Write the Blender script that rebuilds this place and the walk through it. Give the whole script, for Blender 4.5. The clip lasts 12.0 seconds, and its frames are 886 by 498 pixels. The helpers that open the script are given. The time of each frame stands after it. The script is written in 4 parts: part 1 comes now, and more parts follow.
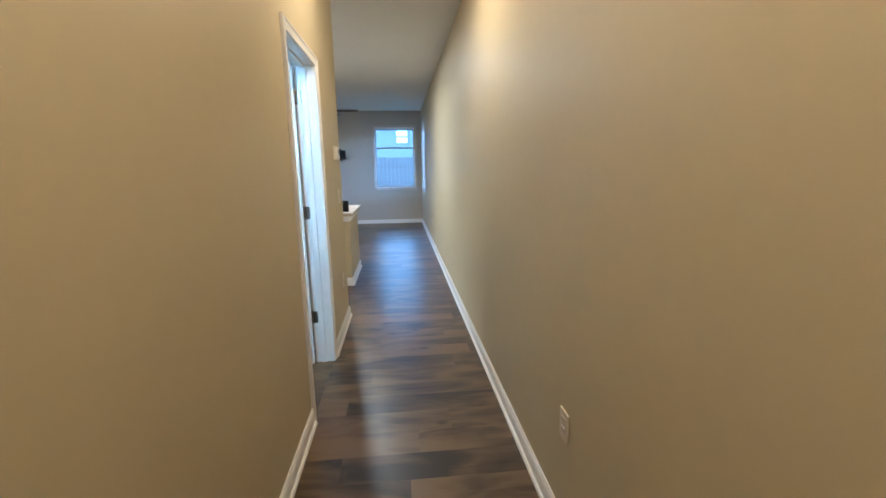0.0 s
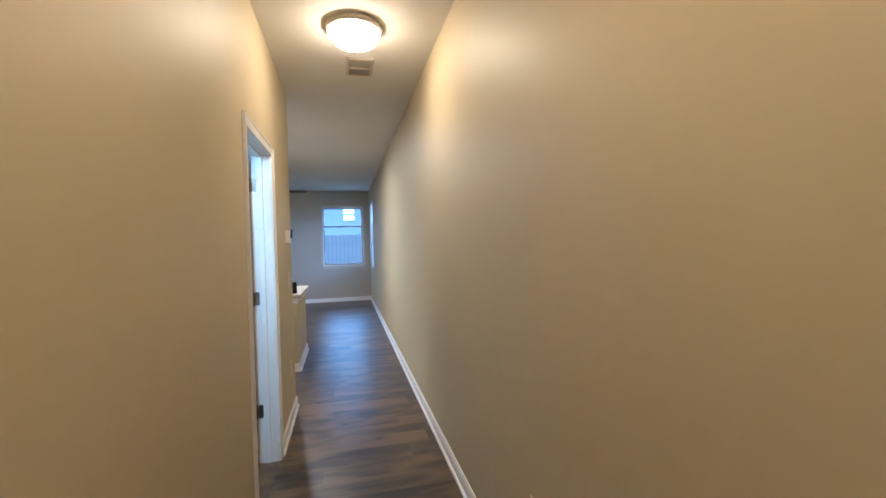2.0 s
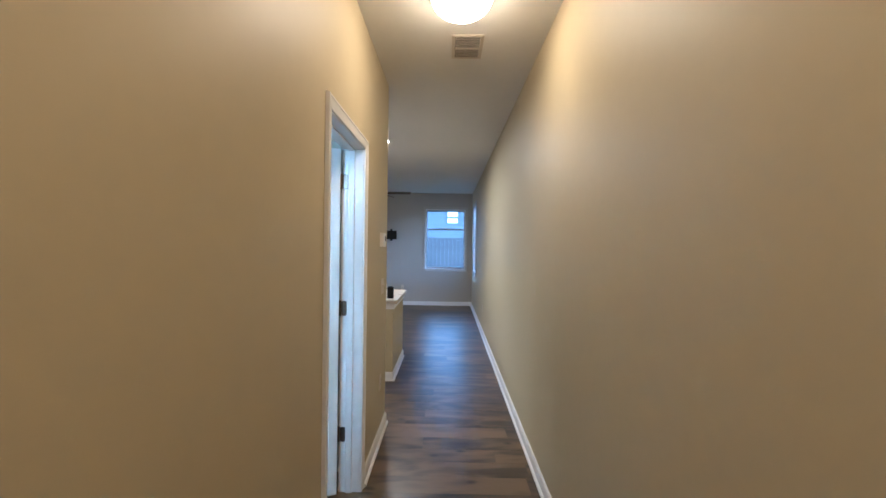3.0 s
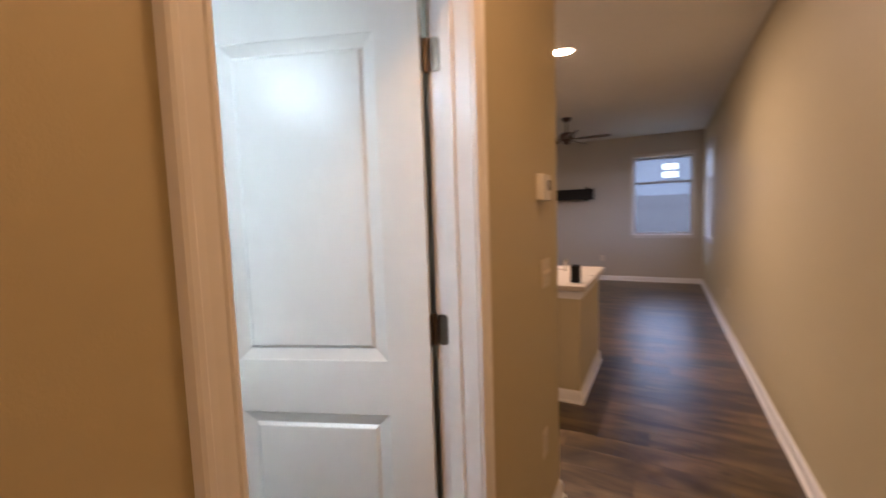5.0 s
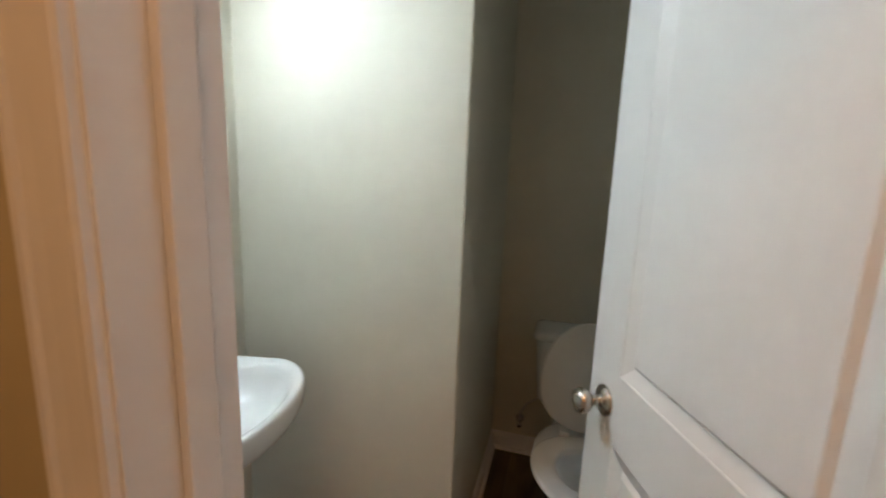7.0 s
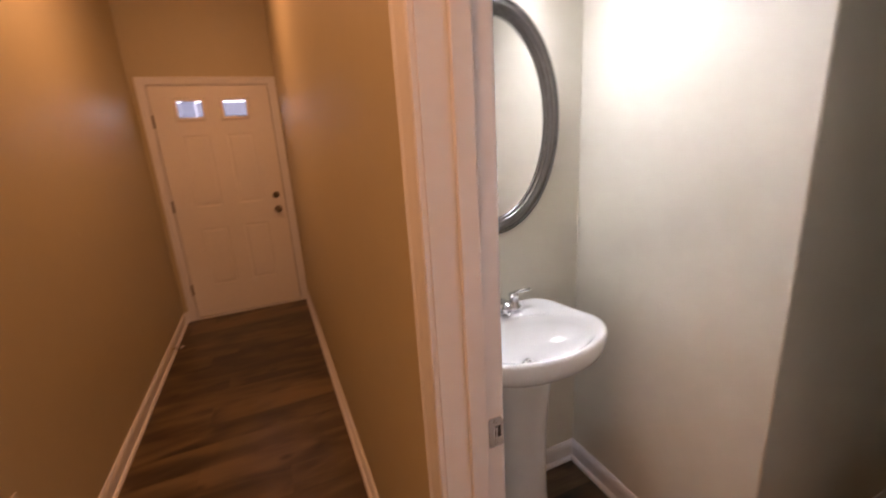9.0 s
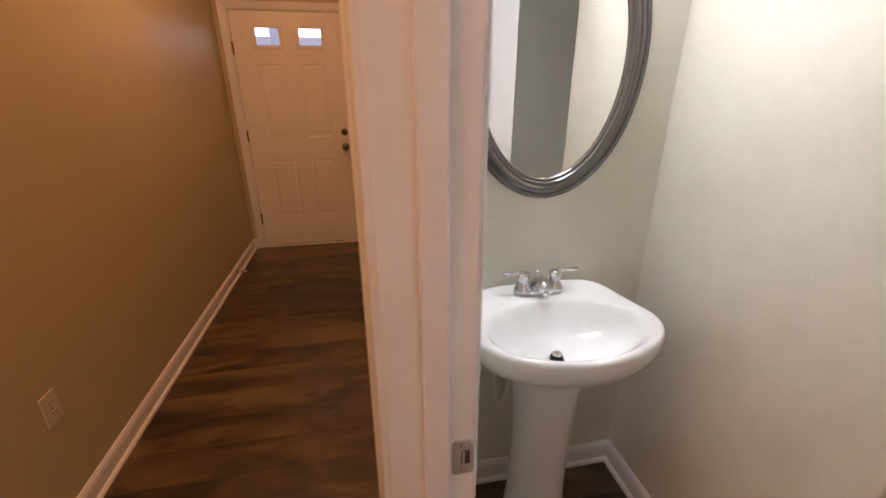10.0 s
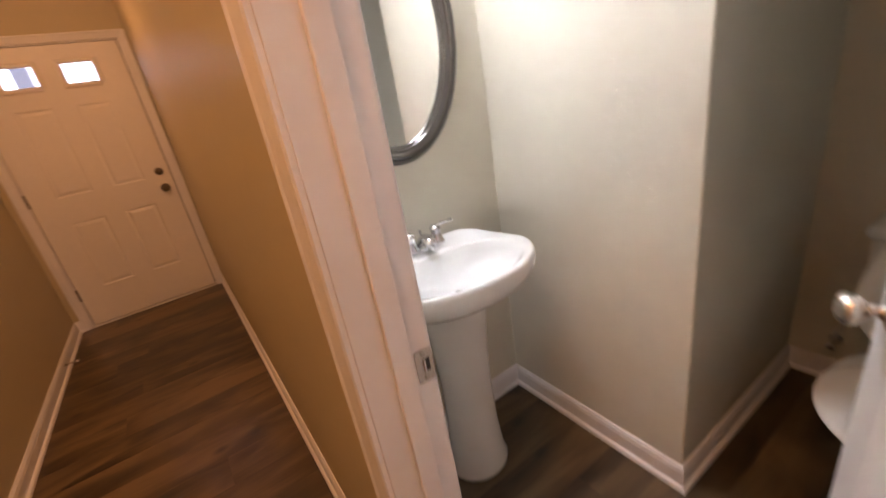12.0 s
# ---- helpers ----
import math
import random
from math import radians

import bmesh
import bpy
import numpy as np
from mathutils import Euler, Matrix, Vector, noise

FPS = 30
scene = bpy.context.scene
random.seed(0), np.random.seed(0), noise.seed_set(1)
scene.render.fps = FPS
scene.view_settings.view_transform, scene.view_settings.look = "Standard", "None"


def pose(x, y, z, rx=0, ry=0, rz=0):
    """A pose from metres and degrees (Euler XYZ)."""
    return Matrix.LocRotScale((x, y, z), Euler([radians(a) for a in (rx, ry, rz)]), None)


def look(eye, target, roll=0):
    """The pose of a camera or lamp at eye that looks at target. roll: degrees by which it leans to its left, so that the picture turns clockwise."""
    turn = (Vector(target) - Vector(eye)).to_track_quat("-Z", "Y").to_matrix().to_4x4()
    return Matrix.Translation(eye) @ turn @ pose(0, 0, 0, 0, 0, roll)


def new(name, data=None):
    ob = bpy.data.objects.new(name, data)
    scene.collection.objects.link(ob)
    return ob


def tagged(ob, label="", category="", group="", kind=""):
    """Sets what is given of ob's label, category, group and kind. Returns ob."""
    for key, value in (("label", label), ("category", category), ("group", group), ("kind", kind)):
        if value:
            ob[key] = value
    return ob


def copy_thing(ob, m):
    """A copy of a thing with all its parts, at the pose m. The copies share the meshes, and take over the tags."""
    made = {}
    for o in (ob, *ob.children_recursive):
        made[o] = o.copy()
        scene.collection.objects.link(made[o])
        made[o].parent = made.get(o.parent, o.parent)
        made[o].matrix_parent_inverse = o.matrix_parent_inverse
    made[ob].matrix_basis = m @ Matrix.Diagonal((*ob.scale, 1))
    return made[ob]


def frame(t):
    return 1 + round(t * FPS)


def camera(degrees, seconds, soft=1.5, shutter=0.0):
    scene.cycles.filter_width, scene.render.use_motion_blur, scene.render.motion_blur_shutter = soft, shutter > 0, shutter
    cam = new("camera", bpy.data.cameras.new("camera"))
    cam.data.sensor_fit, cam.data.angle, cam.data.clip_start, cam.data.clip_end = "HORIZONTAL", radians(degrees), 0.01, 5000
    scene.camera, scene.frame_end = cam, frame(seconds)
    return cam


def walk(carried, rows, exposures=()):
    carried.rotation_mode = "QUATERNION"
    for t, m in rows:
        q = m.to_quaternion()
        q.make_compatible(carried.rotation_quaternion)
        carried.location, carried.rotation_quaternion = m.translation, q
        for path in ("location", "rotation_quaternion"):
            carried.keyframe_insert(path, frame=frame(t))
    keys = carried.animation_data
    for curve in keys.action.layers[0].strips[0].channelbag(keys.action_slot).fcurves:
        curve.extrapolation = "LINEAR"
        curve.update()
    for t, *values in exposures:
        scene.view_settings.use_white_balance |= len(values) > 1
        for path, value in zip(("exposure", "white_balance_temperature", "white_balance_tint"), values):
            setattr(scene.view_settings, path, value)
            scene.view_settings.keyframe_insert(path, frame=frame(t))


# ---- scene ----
cam = camera(94.1, 12.0, shutter=0.3)
PATH = [
    (0, (0.524, -2.192, 1.388), (0.723, -0.24, 1.001), -0.8),
    (0.5, (0.525, -2.376, 1.436), (0.611, -0.41, 1.081), 1.8),
    (1, (0.596, -2.391, 1.407), (0.933, -0.458, 1.024), 1.1),
    (1.5, (0.582, -2.376, 1.383), (1.07, -0.461, 1.076), -0.9),
    (2, (0.465, -2.226, 1.443), (0.928, -0.281, 1.407), -1.5),
    (2.5, (0.451, -1.998, 1.473), (0.731, -0.018, 1.475), -1.8),
    (3, (0.507, -1.736, 1.474), (0.482, 0.264, 1.46), 0.8),
    (3.2, (0.507, -1.594, 1.451), (0.467, 0.405, 1.434), -0.6),
    (4.8, (0.435, -0.403, 1.424), (-0.14, 1.503, 1.228), -4.0),
    (5, (0.436, -0.3, 1.42), (-0.501, 1.459, 1.254), -1.9),
    (5.5, (0.359, -0.082, 1.411), (-1.089, 1.267, 1.126), -0.0),
    (6, (0.289, 0.124, 1.392), (-1.508, 0.94, 1.065), -0.0),
    (6.5, (0.293, 0.239, 1.409), (-1.669, 0.233, 1.021), 1.1),
    (7, (0.212, 0.315, 1.407), (-1.685, -0.219, 1.066), 2.2),
    (7.2, (0.243, 0.344, 1.425), (-1.54, -0.492, 1.074), 2.6),
    (8.8, (0.259, 0.616, 1.514), (-0.736, -1.083, 1.166), -3.1),
    (9, (0.226, 0.598, 1.5), (-0.514, -1.186, 0.981), -3.6),
    (9.5, (0.129, 0.548, 1.482), (-0.268, -1.289, 0.799), -3.6),
    (10, (0.007, 0.447, 1.457), (-0.348, -1.382, 0.729), -0.2),
    (10.5, (-0.091, 0.384, 1.465), (-0.404, -1.501, 0.876), -2.7),
    (11, (-0.091, 0.349, 1.5), (-0.668, -1.51, 1.041), 1.4),
    (11.5, (-0.056, 0.386, 1.46), (-0.69, -1.435, 0.929), -2.2),
    (12, (0.139, 0.524, 1.375), (-0.838, -1.057, 0.635), -9.9),
]
# stops, white balance in kelvin, tint
LOOKS = [(0.0, 4.0, 3720, -22), (0.6, 4.01, 3740, -21), (1.4, 4.04, 3750, -20), (2.0, 3.82, 3790, -18), (3.2, 3.58, 3740, -17), (4.8, 3.24, 5150, -3), (5.5, 3.24, 6000, 4), (6.0, 3.28, 5950, 1), (6.5, 3.05, 6050, 0), (7.2, 2.83, 6050, 0),
         (8.8, 3.10, 6650, 21), (9.5, 3.19, 6650, 19), (10.5, 3.04, 6600, 14), (11.0, 2.74, 6600, 14), (11.5, 2.89, 6600, 15), (12.0, 3.43, 6700, 17)]
walk(cam, [(t, look(eye, target, roll)) for t, eye, target, roll in PATH], LOOKS)

# ---- world, sun, large lights ----
world = bpy.data.worlds.new("world")
scene.world = world
world.use_nodes = True
wn = world.node_tree
sky = wn.nodes.new("ShaderNodeTexSky")
sky.sky_type, sky.sun_disc = "NISHITA", False
sky.sun_elevation, sky.sun_rotation, sky.ozone_density = radians(26), radians(270), 3.0
haze = wn.nodes.new("ShaderNodeMix")          # a dull dusk sky, a little more violet than a clear one
haze.data_type, haze.blend_type = "RGBA", "MULTIPLY"
haze.inputs["Factor"].default_value = 1.0
haze.inputs["B"].default_value = (0.90, 0.83, 1.0, 1)
pale = wn.nodes.new("ShaderNodeHueSaturation")
pale.inputs["Saturation"].default_value = 0.5
wn.links.new(sky.outputs["Color"], pale.inputs["Color"])
wn.links.new(pale.outputs["Color"], haze.inputs["A"])
wn.links.new(haze.outputs["Result"], wn.nodes["Background"].inputs["Color"])
wn.nodes["Background"].inputs["Strength"].default_value = 0.15
sun_data = bpy.data.lights.new("sun", "SUN")
sun_data.energy, sun_data.angle, sun_data.color = 0.5, radians(12), (1.0, 0.95, 0.88)
sun = new("sun", sun_data)
sun.matrix_world = look((-30, 0, 14.6), (0, 0, 0))
DOME_POWER, SHADE_POWER, BULB_POWER, CAN_POWER = 5.8, 2.3, 36.5, 118.0
# ---- sizes of the place ----
H = 2.782                      # ceiling
EAST, SOUTH, NORTH, WEST = 1.098, -3.61, 8.51, -4.2
HALL_END = 1.665               # where the hall's west wall ends
T = 0.120                      # thickness of inner walls
B_SOUTH, B_WALL, B_CONVEX, B_WEST, B_NORTH = -0.708, -0.918, 0.057, -1.805, 0.95


# ---- materials ----
def mat(name, base, rough=0.5, metal=0.0, vary=0.06, scale=3.0, bump=0.0, bump_scale=200.0, spec=0.5, coat=0.0, stretch=(1, 1, 1), space="Object", rough_vary=0.08):
    """A principled material whose colour and gloss vary at two scales, with fine relief."""
    m = bpy.data.materials.new(name)
    m.use_nodes = True
    nt = m.node_tree
    n, l = nt.nodes, nt.links
    b = n["Principled BSDF"]
    b.inputs["Metallic"].default_value = metal
    b.inputs["Specular IOR Level"].default_value = spec
    b.inputs["Coat Weight"].default_value = coat
    tc = n.new("ShaderNodeTexCoord")
    mp = n.new("ShaderNodeMapping")
    mp.inputs["Scale"].default_value = stretch
    l.new(tc.outputs[space], mp.inputs["Vector"])
    big, small = n.new("ShaderNodeTexNoise"), n.new("ShaderNodeTexNoise")
    big.inputs["Scale"].default_value, big.inputs["Detail"].default_value = scale, 4
    small.inputs["Scale"].default_value, small.inputs["Detail"].default_value = scale * 14, 3
    for t in (big, small):
        l.new(mp.outputs["Vector"], t.inputs["Vector"])
    mixn = n.new("ShaderNodeMath")
    mixn.operation = "MULTIPLY_ADD"
    mixn.inputs[1].default_value = 0.35
    l.new(small.outputs["Fac"], mixn.inputs[0])
    half = n.new("ShaderNodeMath")
    half.operation = "MULTIPLY"
    half.inputs[1].default_value = 0.65
    l.new(big.outputs["Fac"], half.inputs[0])
    l.new(half.outputs[0], mixn.inputs[2])
    ramp = n.new("ShaderNodeValToRGB")
    c = Vector(base)
    ramp.color_ramp.elements[0].position, ramp.color_ramp.elements[1].position = 0.3, 0.7
    ramp.color_ramp.elements[0].color = (*(c * (1 - vary)), 1)
    ramp.color_ramp.elements[1].color = (*(min(v * (1 + vary), 1) for v in c), 1)
    l.new(mixn.outputs[0], ramp.inputs["Fac"])
    l.new(ramp.outputs["Color"], b.inputs["Base Color"])
    rr = n.new("ShaderNodeMapRange")
    rr.inputs["To Min"].default_value, rr.inputs["To Max"].default_value = max(rough - rough_vary, 0.02), rough + rough_vary
    l.new(big.outputs["Fac"], rr.inputs["Value"])
    l.new(rr.outputs["Result"], b.inputs["Roughness"])
    if bump:
        bt, bn = n.new("ShaderNodeTexNoise"), n.new("ShaderNodeBump")
        bt.inputs["Scale"].default_value, bt.inputs["Detail"].default_value = bump_scale, 2
        bn.inputs["Strength"].default_value, bn.inputs["Distance"].default_value = bump, 0.002
        l.new(mp.outputs["Vector"], bt.inputs["Vector"])
        l.new(bt.outputs["Fac"], bn.inputs["Height"])
        l.new(bn.outputs["Normal"], b.inputs["Normal"])
    return m


def glow(name, colour, strength):
    m = bpy.data.materials.new(name)
    m.use_nodes = True
    b = m.node_tree.nodes["Principled BSDF"]
    b.inputs["Base Color"].default_value = (0.8, 0.8, 0.78, 1)
    b.inputs["Roughness"].default_value = 0.3
    b.inputs["Emission Color"].default_value = (*colour, 1)
    b.inputs["Emission Strength"].default_value = strength
    return m


def plank_material():
    """Dark brown wood-look planks: each plank its own shade and offset, long grain, knots and a worn satin gloss."""
    m = bpy.data.materials.new("vinyl_plank")
    m.use_nodes = True
    nt = m.node_tree
    n, l = nt.nodes, nt.links
    b = n["Principled BSDF"]
    b.inputs["Specular IOR Level"].default_value = 0.65
    tc, info = n.new("ShaderNodeTexCoord"), n.new("ShaderNodeObjectInfo")
    off = n.new("ShaderNodeVectorMath")
    off.operation = "MULTIPLY"
    off.inputs[1].default_value = (37, 91, 13)
    l.new(info.outputs["Random"], off.inputs[0])
    add = n.new("ShaderNodeVectorMath")
    l.new(tc.outputs["Object"], add.inputs[0])
    l.new(off.outputs["Vector"], add.inputs[1])
    def grain(sx, sy, scale, detail, dist=0.0):
        mp, t = n.new("ShaderNodeMapping"), n.new("ShaderNodeTexNoise")
        mp.inputs["Scale"].default_value = (sx, sy, 1)
        t.inputs["Scale"].default_value, t.inputs["Detail"].default_value, t.inputs["Distortion"].default_value = scale, detail, dist
        l.new(add.outputs["Vector"], mp.inputs["Vector"])
        l.new(mp.outputs["Vector"], t.inputs["Vector"])
        return t.outputs["Fac"]
    broad, fine, streak = grain(1.3, 4.2, 1.5, 2, 1.0), grain(2, 45, 2.5, 5, 0.4), grain(1.2, 3.0, 1.1, 1, 0.6)
    mix1, mix2 = n.new("ShaderNodeMix"), n.new("ShaderNodeMix")
    mix1.inputs["Factor"].default_value, mix2.inputs["Factor"].default_value = 0.36, 0.12
    l.new(broad, mix1.inputs["A"]); l.new(streak, mix1.inputs["B"])
    l.new(mix1.outputs["Result"], mix2.inputs["A"]); l.new(fine, mix2.inputs["B"])
    tone = n.new("ShaderNodeMath")
    tone.operation = "MULTIPLY_ADD"
    tone.inputs[1].default_value = 0.11
    l.new(info.outputs["Random"], tone.inputs[0])
    l.new(mix2.outputs["Result"], tone.inputs[2])
    ramp = n.new("ShaderNodeValToRGB")
    e = ramp.color_ramp.elements
    e[0].position, e[0].color = 0.43, (0.020, 0.0112, 0.0048, 1)
    e[1].position, e[1].color = 0.66, (0.150, 0.098, 0.044, 1)
    mid = e.new(0.53)
    mid.color = (0.066, 0.041, 0.0175, 1)
    l.new(tone.outputs[0], ramp.inputs["Fac"])
    vor = n.new("ShaderNodeTexVoronoi")
    vor.voronoi_dimensions = "2D"
    vmap = n.new("ShaderNodeMapping")
    vmap.inputs["Scale"].default_value = (1.5, 2.4, 1)
    l.new(add.outputs["Vector"], vmap.inputs["Vector"])
    l.new(vmap.outputs["Vector"], vor.inputs["Vector"])
    vor.inputs["Scale"].default_value = 1.2
    knot = n.new("ShaderNodeMapRange")
    knot.inputs["From Min"].default_value, knot.inputs["From Max"].default_value = 0.016, 0.080
    knot.inputs["To Min"].default_value, knot.inputs["To Max"].default_value = 0.34, 1.0
    l.new(vor.outputs["Distance"], knot.inputs["Value"])
    dark = n.new("ShaderNodeMix")
    dark.data_type, dark.blend_type = "RGBA", "MULTIPLY"
    dark.inputs["Factor"].default_value = 1.0
    l.new(ramp.outputs["Color"], dark.inputs["A"])
    l.new(knot.outputs["Result"], dark.inputs["B"])
    l.new(dark.outputs["Result"], b.inputs["Base Color"])
    rr = n.new("ShaderNodeMapRange")
    rr.inputs["To Min"].default_value, rr.inputs["To Max"].default_value = 0.30, 0.39
    l.new(mix2.outputs["Result"], rr.inputs["Value"])
    l.new(rr.outputs["Result"], b.inputs["Roughness"])
    bn = n.new("ShaderNodeBump")
    bn.inputs["Strength"].default_value, bn.inputs["Distance"].default_value = 0.14, 0.002
    l.new(fine, bn.inputs["Height"])
    l.new(bn.outputs["Normal"], b.inputs["Normal"])
    return m


def glass_material():
    m = bpy.data.materials.new("window_glass")
    m.use_nodes = True
    b = m.node_tree.nodes["Principled BSDF"]
    b.inputs["Base Color"].default_value = (0.97, 0.985, 0.98, 1)
    b.inputs["Roughness"].default_value = 0.0
    b.inputs["Transmission Weight"].default_value = 1.0
    b.inputs["IOR"].default_value = 1.05
    return m


M_HALL = mat("hall_paint", (0.50, 0.435, 0.275), 0.52, vary=0.03, scale=1.1, bump=0.12, bump_scale=260)
M_BATH = mat("bath_paint", (0.665, 0.643, 0.545), 0.60, vary=0.03, scale=1.3, bump=0.12, bump_scale=260)
# Living room colour lowered to stand in for the far wall's shade against its window.
M_LIVING = mat("living_paint_backlit", (0.45, 0.42, 0.37), 0.5, vary=0.03, scale=1.1, bump=0.12, bump_scale=260)
M_CEIL = mat("ceiling_paint", (0.70, 0.68, 0.63), 0.9, vary=0.03, scale=1.2, bump=0.5, bump_scale=140)
M_TRIM = mat("trim_paint", (0.80, 0.79, 0.795), 0.30, vary=0.03, scale=2.5, bump=0.03, bump_scale=300, rough_vary=0.03)
M_DOOR = mat("door_paint", (0.80, 0.80, 0.79), 0.30, spec=0.32, vary=0.02, scale=2.0, bump=0.03, bump_scale=90, stretch=(2, 2, 0.6), rough_vary=0.02)
M_FDOOR = mat("front_door_paint", (0.82, 0.79, 0.75), 0.4, vary=0.03, scale=2.0, bump=0.08, bump_scale=80)
M_PLANK = plank_material()
M_SUB = mat("plank_core", (0.03, 0.022, 0.016), 0.8)
M_CHINA = mat("white_china", (0.79, 0.812, 0.805), 0.07, vary=0.012, scale=3.0, coat=0.2, rough_vary=0.02)
M_SEAT = mat("seat_plastic", (0.80, 0.80, 0.77), 0.22, vary=0.012, scale=3.0)
M_CHROME = mat("chrome", (0.68, 0.68, 0.70), 0.06, metal=1.0, vary=0.03, scale=20, rough_vary=0.04)
M_NICKEL = mat("satin_nickel", (0.60, 0.57, 0.52), 0.26, metal=1.0, vary=0.06, scale=20)
M_BRONZE = mat("aged_hinge_metal", (0.20, 0.165, 0.13), 0.38, metal=1.0, vary=0.15, scale=30)
M_PEWTER = mat("pewter_frame", (0.185, 0.18, 0.172), 0.24, metal=0.9, vary=0.05, scale=30, rough_vary=0.02)
M_MIRROR = mat("mirror_silver", (0.93, 0.94, 0.93), 0.02, metal=1.0, vary=0.0, scale=3, rough_vary=0.0)
M_PLASTIC = mat("plate_plastic", (0.62, 0.56, 0.46), 0.35, vary=0.02, scale=8)
M_SLOT = mat("dark_slot", (0.03, 0.028, 0.025), 0.6)
M_BLACK = mat("black_satin", (0.006, 0.006, 0.007), 0.6, vary=0.2, scale=6, spec=0.25)
M_FAN = mat("dark_bronze_fan", (0.05, 0.026, 0.016), 0.4, vary=0.2, scale=6)
M_COUNTER = mat("cream_counter", (0.46, 0.41, 0.35), 0.3, vary=0.12, scale=9)
M_VENT = mat("vent_enamel", (0.52, 0.47, 0.38), 0.45, vary=0.05, scale=8)
M_SCREEN = mat("grey_screen", (0.20, 0.19, 0.17), 0.25, vary=0.05, scale=8)
M_GLASS = glass_material()
M_RETURN = mat("window_return_paint", (0.50, 0.47, 0.43), 0.5, vary=0.03, scale=2.0)
# Grey sash colour: puts the shade of rails seen against daylight into the base colour.
M_SASH = mat("backlit_sash", (0.34, 0.33, 0.33), 0.4, vary=0.04, scale=6.0)
M_DOME = glow("lit_dome_glass", (1.0, 0.50, 0.245), DOME_POWER)
M_SHADE = glow("lit_frosted_shade", (0.90, 0.91, 1.0), SHADE_POWER)
M_BULB = glow("lit_bulb", (0.90, 0.91, 1.0), BULB_POWER)
M_CAN = glow("lit_downlight_lens", (1.0, 0.62, 0.44), CAN_POWER)
M_RUBBER = mat("white_rubber", (0.7, 0.68, 0.63), 0.6)
M_LAWN = mat("winter_lawn", (0.07, 0.075, 0.035), 0.9, vary=0.3, scale=2.0, bump=0.8, bump_scale=50)
M_FENCE = mat("weathered_cedar", (0.11, 0.098, 0.095), 0.85, vary=0.25, scale=3.0, stretch=(6, 6, 0.6), bump=0.4, bump_scale=40)
M_SIDING = mat("pale_siding", (0.17, 0.168, 0.175), 0.7, vary=0.05, scale=2.0)
M_ROOF = mat("roof_shingle", (0.08, 0.075, 0.07), 0.9, vary=0.2, scale=5.0, bump=0.5, bump_scale=30)
M_LITPANE = glow("lit_neighbour_pane", (1.0, 0.95, 0.85), 0.13)
M_CONCRETE = mat("porch_concrete", (0.38, 0.37, 0.34), 0.9, vary=0.12, scale=3.0, bump=0.4, bump_scale=60)
M_BRAID = mat("braided_hose", (0.55, 0.55, 0.53), 0.4, metal=0.4, vary=0.1, scale=40)


# ---- mesh helpers ----
def link(name, bm, material, parent=None, smooth=False, label=""):
    """Links a bmesh as one mesh object."""
    bmesh.ops.recalc_face_normals(bm, faces=bm.faces)
    me = bpy.data.meshes.new(name)
    bm.to_mesh(me)
    bm.free()
    me.materials.append(material)
    if smooth:
        me.shade_smooth()
    ob = new(name, me)
    if parent:
        ob.parent = parent
    if label:
        ob["label"] = label
    return ob


def part(name, bm, material, parent, label="", smooth=False):
    return link(name, bm, material, parent, smooth, label)


def thing(name, at, label, category, group="", kind="", rz=0):
    ob = new(name)
    ob.matrix_world = pose(*at, 0, 0, rz)
    ob.empty_display_size = 0.05
    return tagged(ob, label, category, group, kind)


def boxes(*spans, bevel=0.0, seg=2):
    """A bmesh of boxes given as (x0, x1, y0, y1, z0, z1)."""
    bm = bmesh.new()
    for x0, x1, y0, y1, z0, z1 in spans:
        v = [bm.verts.new((x, y, z)) for z in (z0, z1) for x, y in ((x0, y0), (x1, y0), (x1, y1), (x0, y1))]
        for f in ((3, 2, 1, 0), (4, 5, 6, 7), (0, 1, 5, 4), (1, 2, 6, 5), (2, 3, 7, 6), (3, 0, 4, 7)):
            bm.faces.new([v[i] for i in f])
    if bevel:
        bmesh.ops.bevel(bm, geom=bm.edges[:], offset=bevel, segments=seg, profile=0.6, affect="EDGES")
    return bm


def leaf(x0, x1, y0, y1, z0, z1, thin, r=0.010):
    """A thin plate with rounded corners; thin names its thin axis."""
    bm = boxes((x0, x1, y0, y1, z0, z1))
    k = "xyz".index(thin)
    es = [e for e in bm.edges if abs(e.verts[0].co[k] - e.verts[1].co[k]) > 1e-5]
    bmesh.ops.bevel(bm, geom=es, offset=r, segments=4, profile=0.5, affect="EDGES")
    return bm


def loft(rings, close=True, cap0=True, cap1=True, bm=None):
    """Skins rings of equally many points."""
    bm = bm or bmesh.new()
    vs = [[bm.verts.new(p) for p in r] for r in rings]
    n = len(rings[0])
    for a, b in zip(vs, vs[1:]):
        for i in range(n if close else n - 1):
            j = (i + 1) % n
            bm.faces.new((a[i], a[j], b[j], b[i]))
    if cap0:
        bm.faces.new(vs[0][::-1])
    if cap1:
        bm.faces.new(vs[-1])
    return bm


def turned(profile, n=32, centre=(0, 0, 0), axis="z", bm=None, cap0=True, cap1=True):
    """A turned body from (radius, height) pairs."""
    rings = []
    for r, z in profile:
        ring = []
        for i in range(n):
            a = 2 * math.pi * i / n
            p = (r * math.cos(a), r * math.sin(a), z)
            p = {"z": p, "x": (p[2], p[0], p[1]), "y": (p[0], p[2], p[1])}[axis]
            ring.append(Vector(p) + Vector(centre))
        rings.append(ring)
    return loft(rings, True, cap0, cap1, bm)


